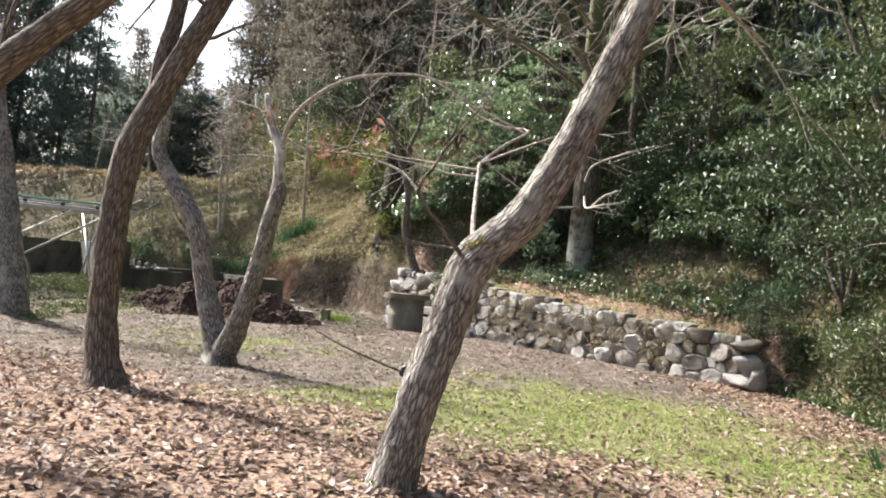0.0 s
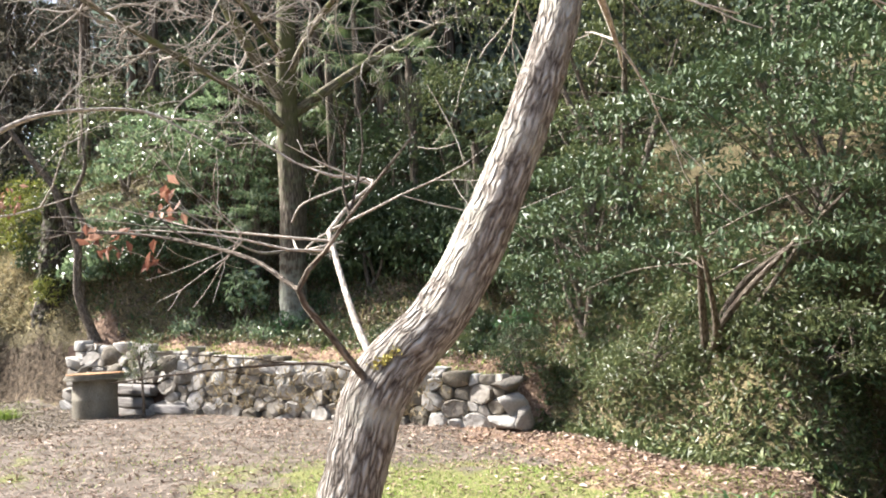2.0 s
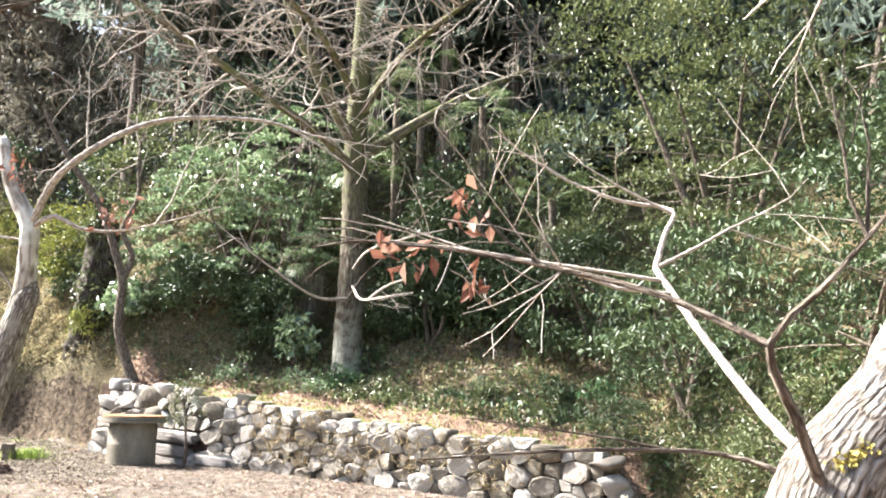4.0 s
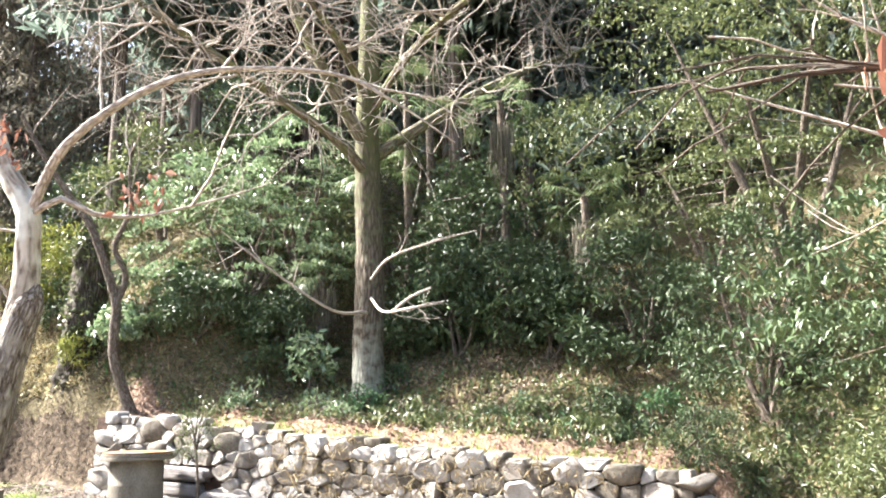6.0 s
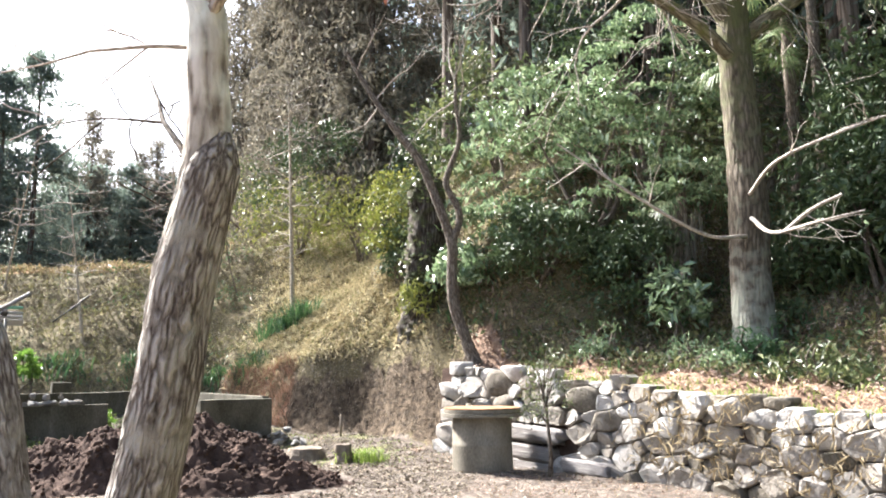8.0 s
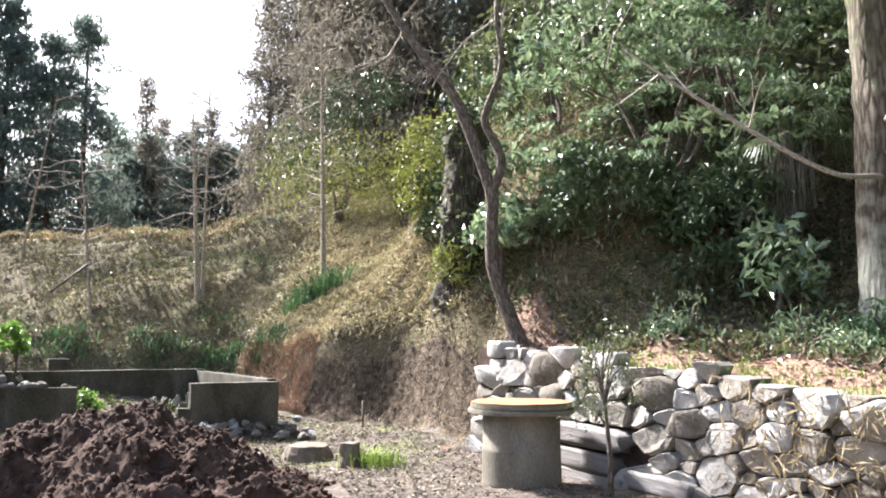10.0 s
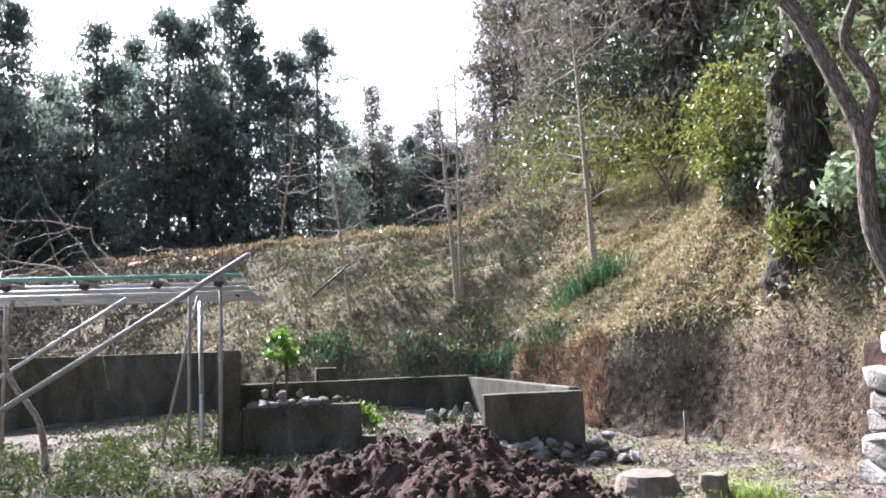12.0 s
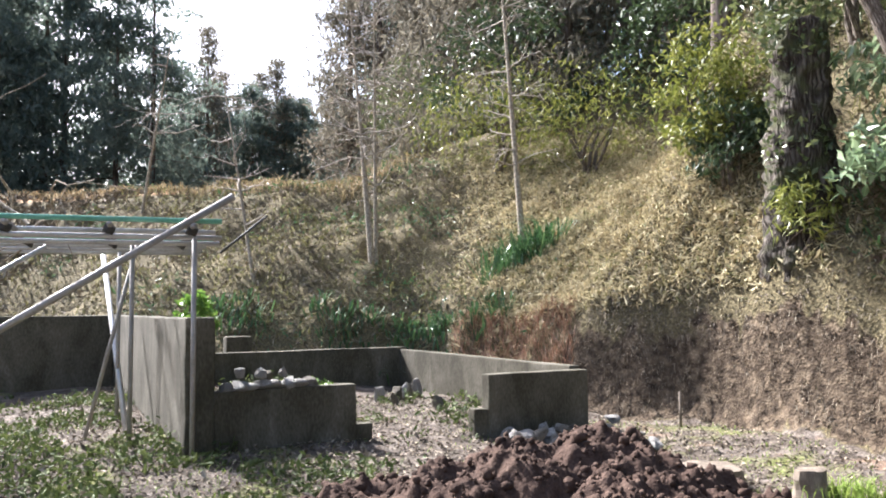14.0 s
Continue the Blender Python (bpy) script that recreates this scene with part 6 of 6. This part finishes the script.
P = sprinkle(22000, -19, 11, 2, 34, lambda x, y: bank_w(x, y) * (0.2 + 0.8 * patch(x, y, 0.7, 5)) * 0.7)
tagged(part("bank_grass", blades_mesh("bank_grass", P, 0.2, 0.018, GRASS_OLIVE, rng, 1.4, 0.9)), "arching olive winter grass on the bank", "undergrowth", kind="stuff")
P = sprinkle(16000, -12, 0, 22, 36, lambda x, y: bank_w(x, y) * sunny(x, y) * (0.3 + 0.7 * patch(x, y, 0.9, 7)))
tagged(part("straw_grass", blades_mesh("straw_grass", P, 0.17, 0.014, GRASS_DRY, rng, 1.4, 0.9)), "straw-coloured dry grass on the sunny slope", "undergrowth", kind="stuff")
for nm, mat, n, seed, ht, lab in (("sasa_grass", FERN, 2600, 11, 0.24, "arching green bamboo grass on the shaded bank"), ("pale_sasa_grass", GRASS_DRY, 1500, 12, 0.22, "pale withered bamboo grass on the shaded bank"), ("olive_sasa_grass", GRASS_OLIVE, 2600, 13, 0.2, "olive bamboo grass on the shaded bank")):
    P = sprinkle(n, -3, 11, 8, 26, lambda x, y: (toe(x, y)[0] > 0.8) * (toe(x, y)[1] > 4.4) * (gully(x, y) < 0.3) * (patch(x, y, 1.1, seed) > 0.45))
    tagged(part(nm, blades_mesh(nm, P, ht, 0.035, mat, rng, 1.2, 1.0)), lab, "undergrowth", kind="stuff")
shrub("evergreen_shrub", "small dense dark bush at the end of the stone wall", (6.85, 14.1), 0.45, 0.9, 4, 60, 50, 0.05, LEAF_GLOSS, 310, 0.4, 0.07, 1, 0.05)
slope_w = lambda x, y: (toe(x, y)[0] > 0.7) * (toe(x, y)[0] < 6) * (toe(x, y)[1] > 4.6) * (toe(x, y)[1] < 8.4) * 1.0
mat_of("slope_litter", 26000, lambda x, y: slope_w(x, y) * (0.2 + 0.8 * patch(x, y, 1.3, 14)), LITTER, 0.1, "dead leaves caught on the slope above the wall", -4, 11, 9, 29, 0.45, 0.05, 1.2)
mat_of("slope_weeds", 26000, lambda x, y: slope_w(x, y) * (patch(x, y, 1.2, 15) > 0.4), LEAF_OLIVE, 0.1, "small-leaved green weeds on the slope above the wall", -4, 11, 9, 29, 0.5, 0.1, 1.0)
plant_rng = np.random.default_rng(630)
for k in range(24):
    f = plant_rng.uniform(0.05, 0.98)
    d_ = plant_rng.uniform(0.9, 3.2)
    x, y = -1.6 + 8.2 * f + 0.7 * d_, 22.2 - 8.0 * f + 0.71 * d_
    h = plant_rng.uniform(0.25, 0.6)
    shrub("slope_plant", "small leafy plant on the slope above the wall", (x, y), h * 0.75, h, 3, 14, 16, plant_rng.uniform(0.08, 0.15), (LEAF_OLIVE, LEAF_GLOSS, FERN, LEAF_LAUREL, LEAF_OLIVE)[k % 5], 640 + k, (0.42, 0.3, 0.2)[k % 3], 0.1, 1.0, 0.1, group="slope plants")
# roots, dead stalks and leaves on the cut face of the bank
tq = rng.uniform(2.3, 5.05, 18000)
ti, tf = tq.astype(int), tq % 1
TA = np.array(TOE, float)
fx, fy = TA[ti, 0] * (1 - tf) + TA[ti + 1, 0] * tf, TA[ti, 1] * (1 - tf) + TA[ti + 1, 1] * tf
fx, fy = fx + rng.uniform(-0.1, 0.3, 18000), fy + rng.uniform(-0.08, 0.75, 18000)
FC = np.stack([fx, fy, land(fx, fy)], 1)
tagged(part("cut_bank_stalks", blades_mesh("cut_bank_stalks", FC[:4200] + np.array([0, -0.03, 0.02]), -0.1, 0.007, MAT_DARK, rng, 0.7, 0.3)), "roots and dead stalks hanging down the cut bank", "undergrowth", kind="stuff")
tagged(part("cut_bank_leaves", leaves_mesh("cut_bank_leaves", FC[4200:8600], 0.06, MAT_DARK, rng, 0.35, 0.5, 0.4, 0.5)), "dead leaves clinging to the cut bank", "undergrowth", kind="stuff")
# small litter all over the trodden earth
mat_of("fine_litter", 38000, lambda x, y: front(x, y) * ((x > -6.5) | (y < 21)) * heap_free(x, y) * (0.2 + 0.8 * patch(x, y, 1.6, 8)) * (1 - 0.6 * grass_cover(x, y)) * (1 - 0.85 * (x < -1) * (y > 17.5)), LITTER, 0.05, "small broken leaves and twigs on the trodden earth", -10, 10.5, 6, 24.5, 0.4, 0.012, 3.0)
mat_of("trodden_litter", 36000, lambda x, y: front(x, y) * (x < -1) * heap_free(x, y) * (0.35 + 0.65 * patch(x, y, 1.7, 18)), MAT_DARK, 0.05, "dark rotting leaves and clods on the trodden earth", -13, -0.5, 16.5, 24.5, 0.5, 0.02, 2.4)
mat_of("shade_litter", 9000, lambda x, y: (toe(x, y)[0] > -0.6) * (toe(x, y)[1] > 7.7) * 1.0, LITTER, 0.1, "brown fallen leaves under the evergreens", 6, 14, 0, 15, 0.5, 0.03, 2.2)
tagged(part("green_tuft", blades_mesh("green_tuft", np.array([(-3.15 + 0.22 * q[0], 20.45 + 0.16 * q[1], ground_at(-3.15, 20.45)) for q in rng.normal(size=(260, 2))]), 0.2, 0.014, GRASS, rng, 0.5, 0.5)), "bright green tuft of grass by a low stump", "grass", kind="stuff")
P = sprinkle(24000, -28, -12, 30.5, 46, lambda x, y: 0.8 + 0 * x)
tagged(part("field_grass", blades_mesh("field_grass", P, 0.25, 0.03, GRASS_DRY, rng, 1.0, 0.5)), "dry tawny grass on the upper field", "grass", kind="stuff")


def strap_clump(x, y, reach, height, n, seed, label="clump of dark green strap-leaved lilies on the bank", mat=FERN):
    r_ = np.random.default_rng(seed)
    a, q = r_.uniform(0, 6.28, n), np.sqrt(r_.uniform(0, 1, n)) * reach
    px, py = x + np.cos(a) * q, y + np.sin(a) * q * 0.7
    C = np.stack([px, py, land(px, py) - 0.02], 1)
    ob = part("strap_leaf_clump", blades_mesh("strap_leaf_clump", C, height, 0.035, mat, r_, 1.0, 0.9))
    return tagged(ob, label, "plant", "strap-leaf clumps")


strap_clump(-7.65, 28.45, 0.85, 0.75, 300, 1)
strap_clump(-9.2, 26.9, 0.6, 0.34, 160, 2)
strap_clump(-10.4, 26.3, 0.9, 0.34, 200, 3)
strap_clump(-7.9, 26.6, 0.5, 0.36, 120, 4)
strap_clump(-12.6, 25.6, 0.9, 0.4, 160, 5)
strap_clump(7.5, 6.7, 0.35, 0.3, 60, 7, "tuft of pale withered strap leaves at the lawn's edge", GRASS_DRY)
strap_clump(8.6, 6.6, 0.3, 0.3, 50, 8, "tuft of pale withered strap leaves at the lawn's edge", GRASS_DRY)
strap_clump(6.75, 7.6, 0.16, 0.28, 16, 6, "small tuft of striped strap leaves in the grass")
P = sprinkle(3200, -8.5, -6.2, 24.7, 26.6, lambda x, y: ((toe(x, y)[0] > -0.1) & (toe(x, y)[0] < 0.7)) * 0.9)
tagged(part("rusty_dry_weeds", blades_mesh("rusty_dry_weeds", P, 0.24, 0.009, material("rusty_weed", [(0.2, (0.22, 0.12, 0.08)), (0.5, (0.36, 0.23, 0.16)), (0.9, (0.5, 0.36, 0.26))], 1, 10, 0.8, 0, island=0.5), rng, 0.8, 0.4)), "stand of rust-coloured dry weeds", "undergrowth", kind="stuff")
# dry roots and grass hanging over the wall's middle
W_ = []
for k in range(1500):
    s = min(WLEN - 0.1, rng.choice([5.4, 6.4, 7.5, 8.8, 10.4]) + rng.normal() * 0.38)
    p = WALL_A + WDIR * s + WOUT * rng.uniform(0.22, 0.36)
    W_.append((p.x, p.y, wall_foot(s) + rng.uniform(0.15, 1.0) * (wall_top(s) - wall_foot(s))))
tagged(part("hanging_dry_grass", leaves_mesh("hanging_dry_grass", np.array(W_), 0.11, GRASS_DRY, rng, 0.14, 0.2, 0.5, 0.9)), "dry grass and roots hanging over the stone wall", "undergrowth", kind="stuff")
W_ = []
for k in range(1300):
    s = rng.uniform(2.5, WLEN)
    p = WALL_A + WDIR * s - WOUT * rng.uniform(-0.12, 0.5)
    W_.append((p.x, p.y, max(ground_at(p.x, p.y), wall_top(s) - 0.03) if (p - WALL_A).dot(WOUT) > -0.3 else ground_at(p.x, p.y)))
tagged(part("wall_top_grass", blades_mesh("wall_top_grass", np.array(W_), 0.1, 0.012, GRASS, rng, 0.9, 0.5)), "tufts of grass along the top of the wall", "grass", kind="stuff")
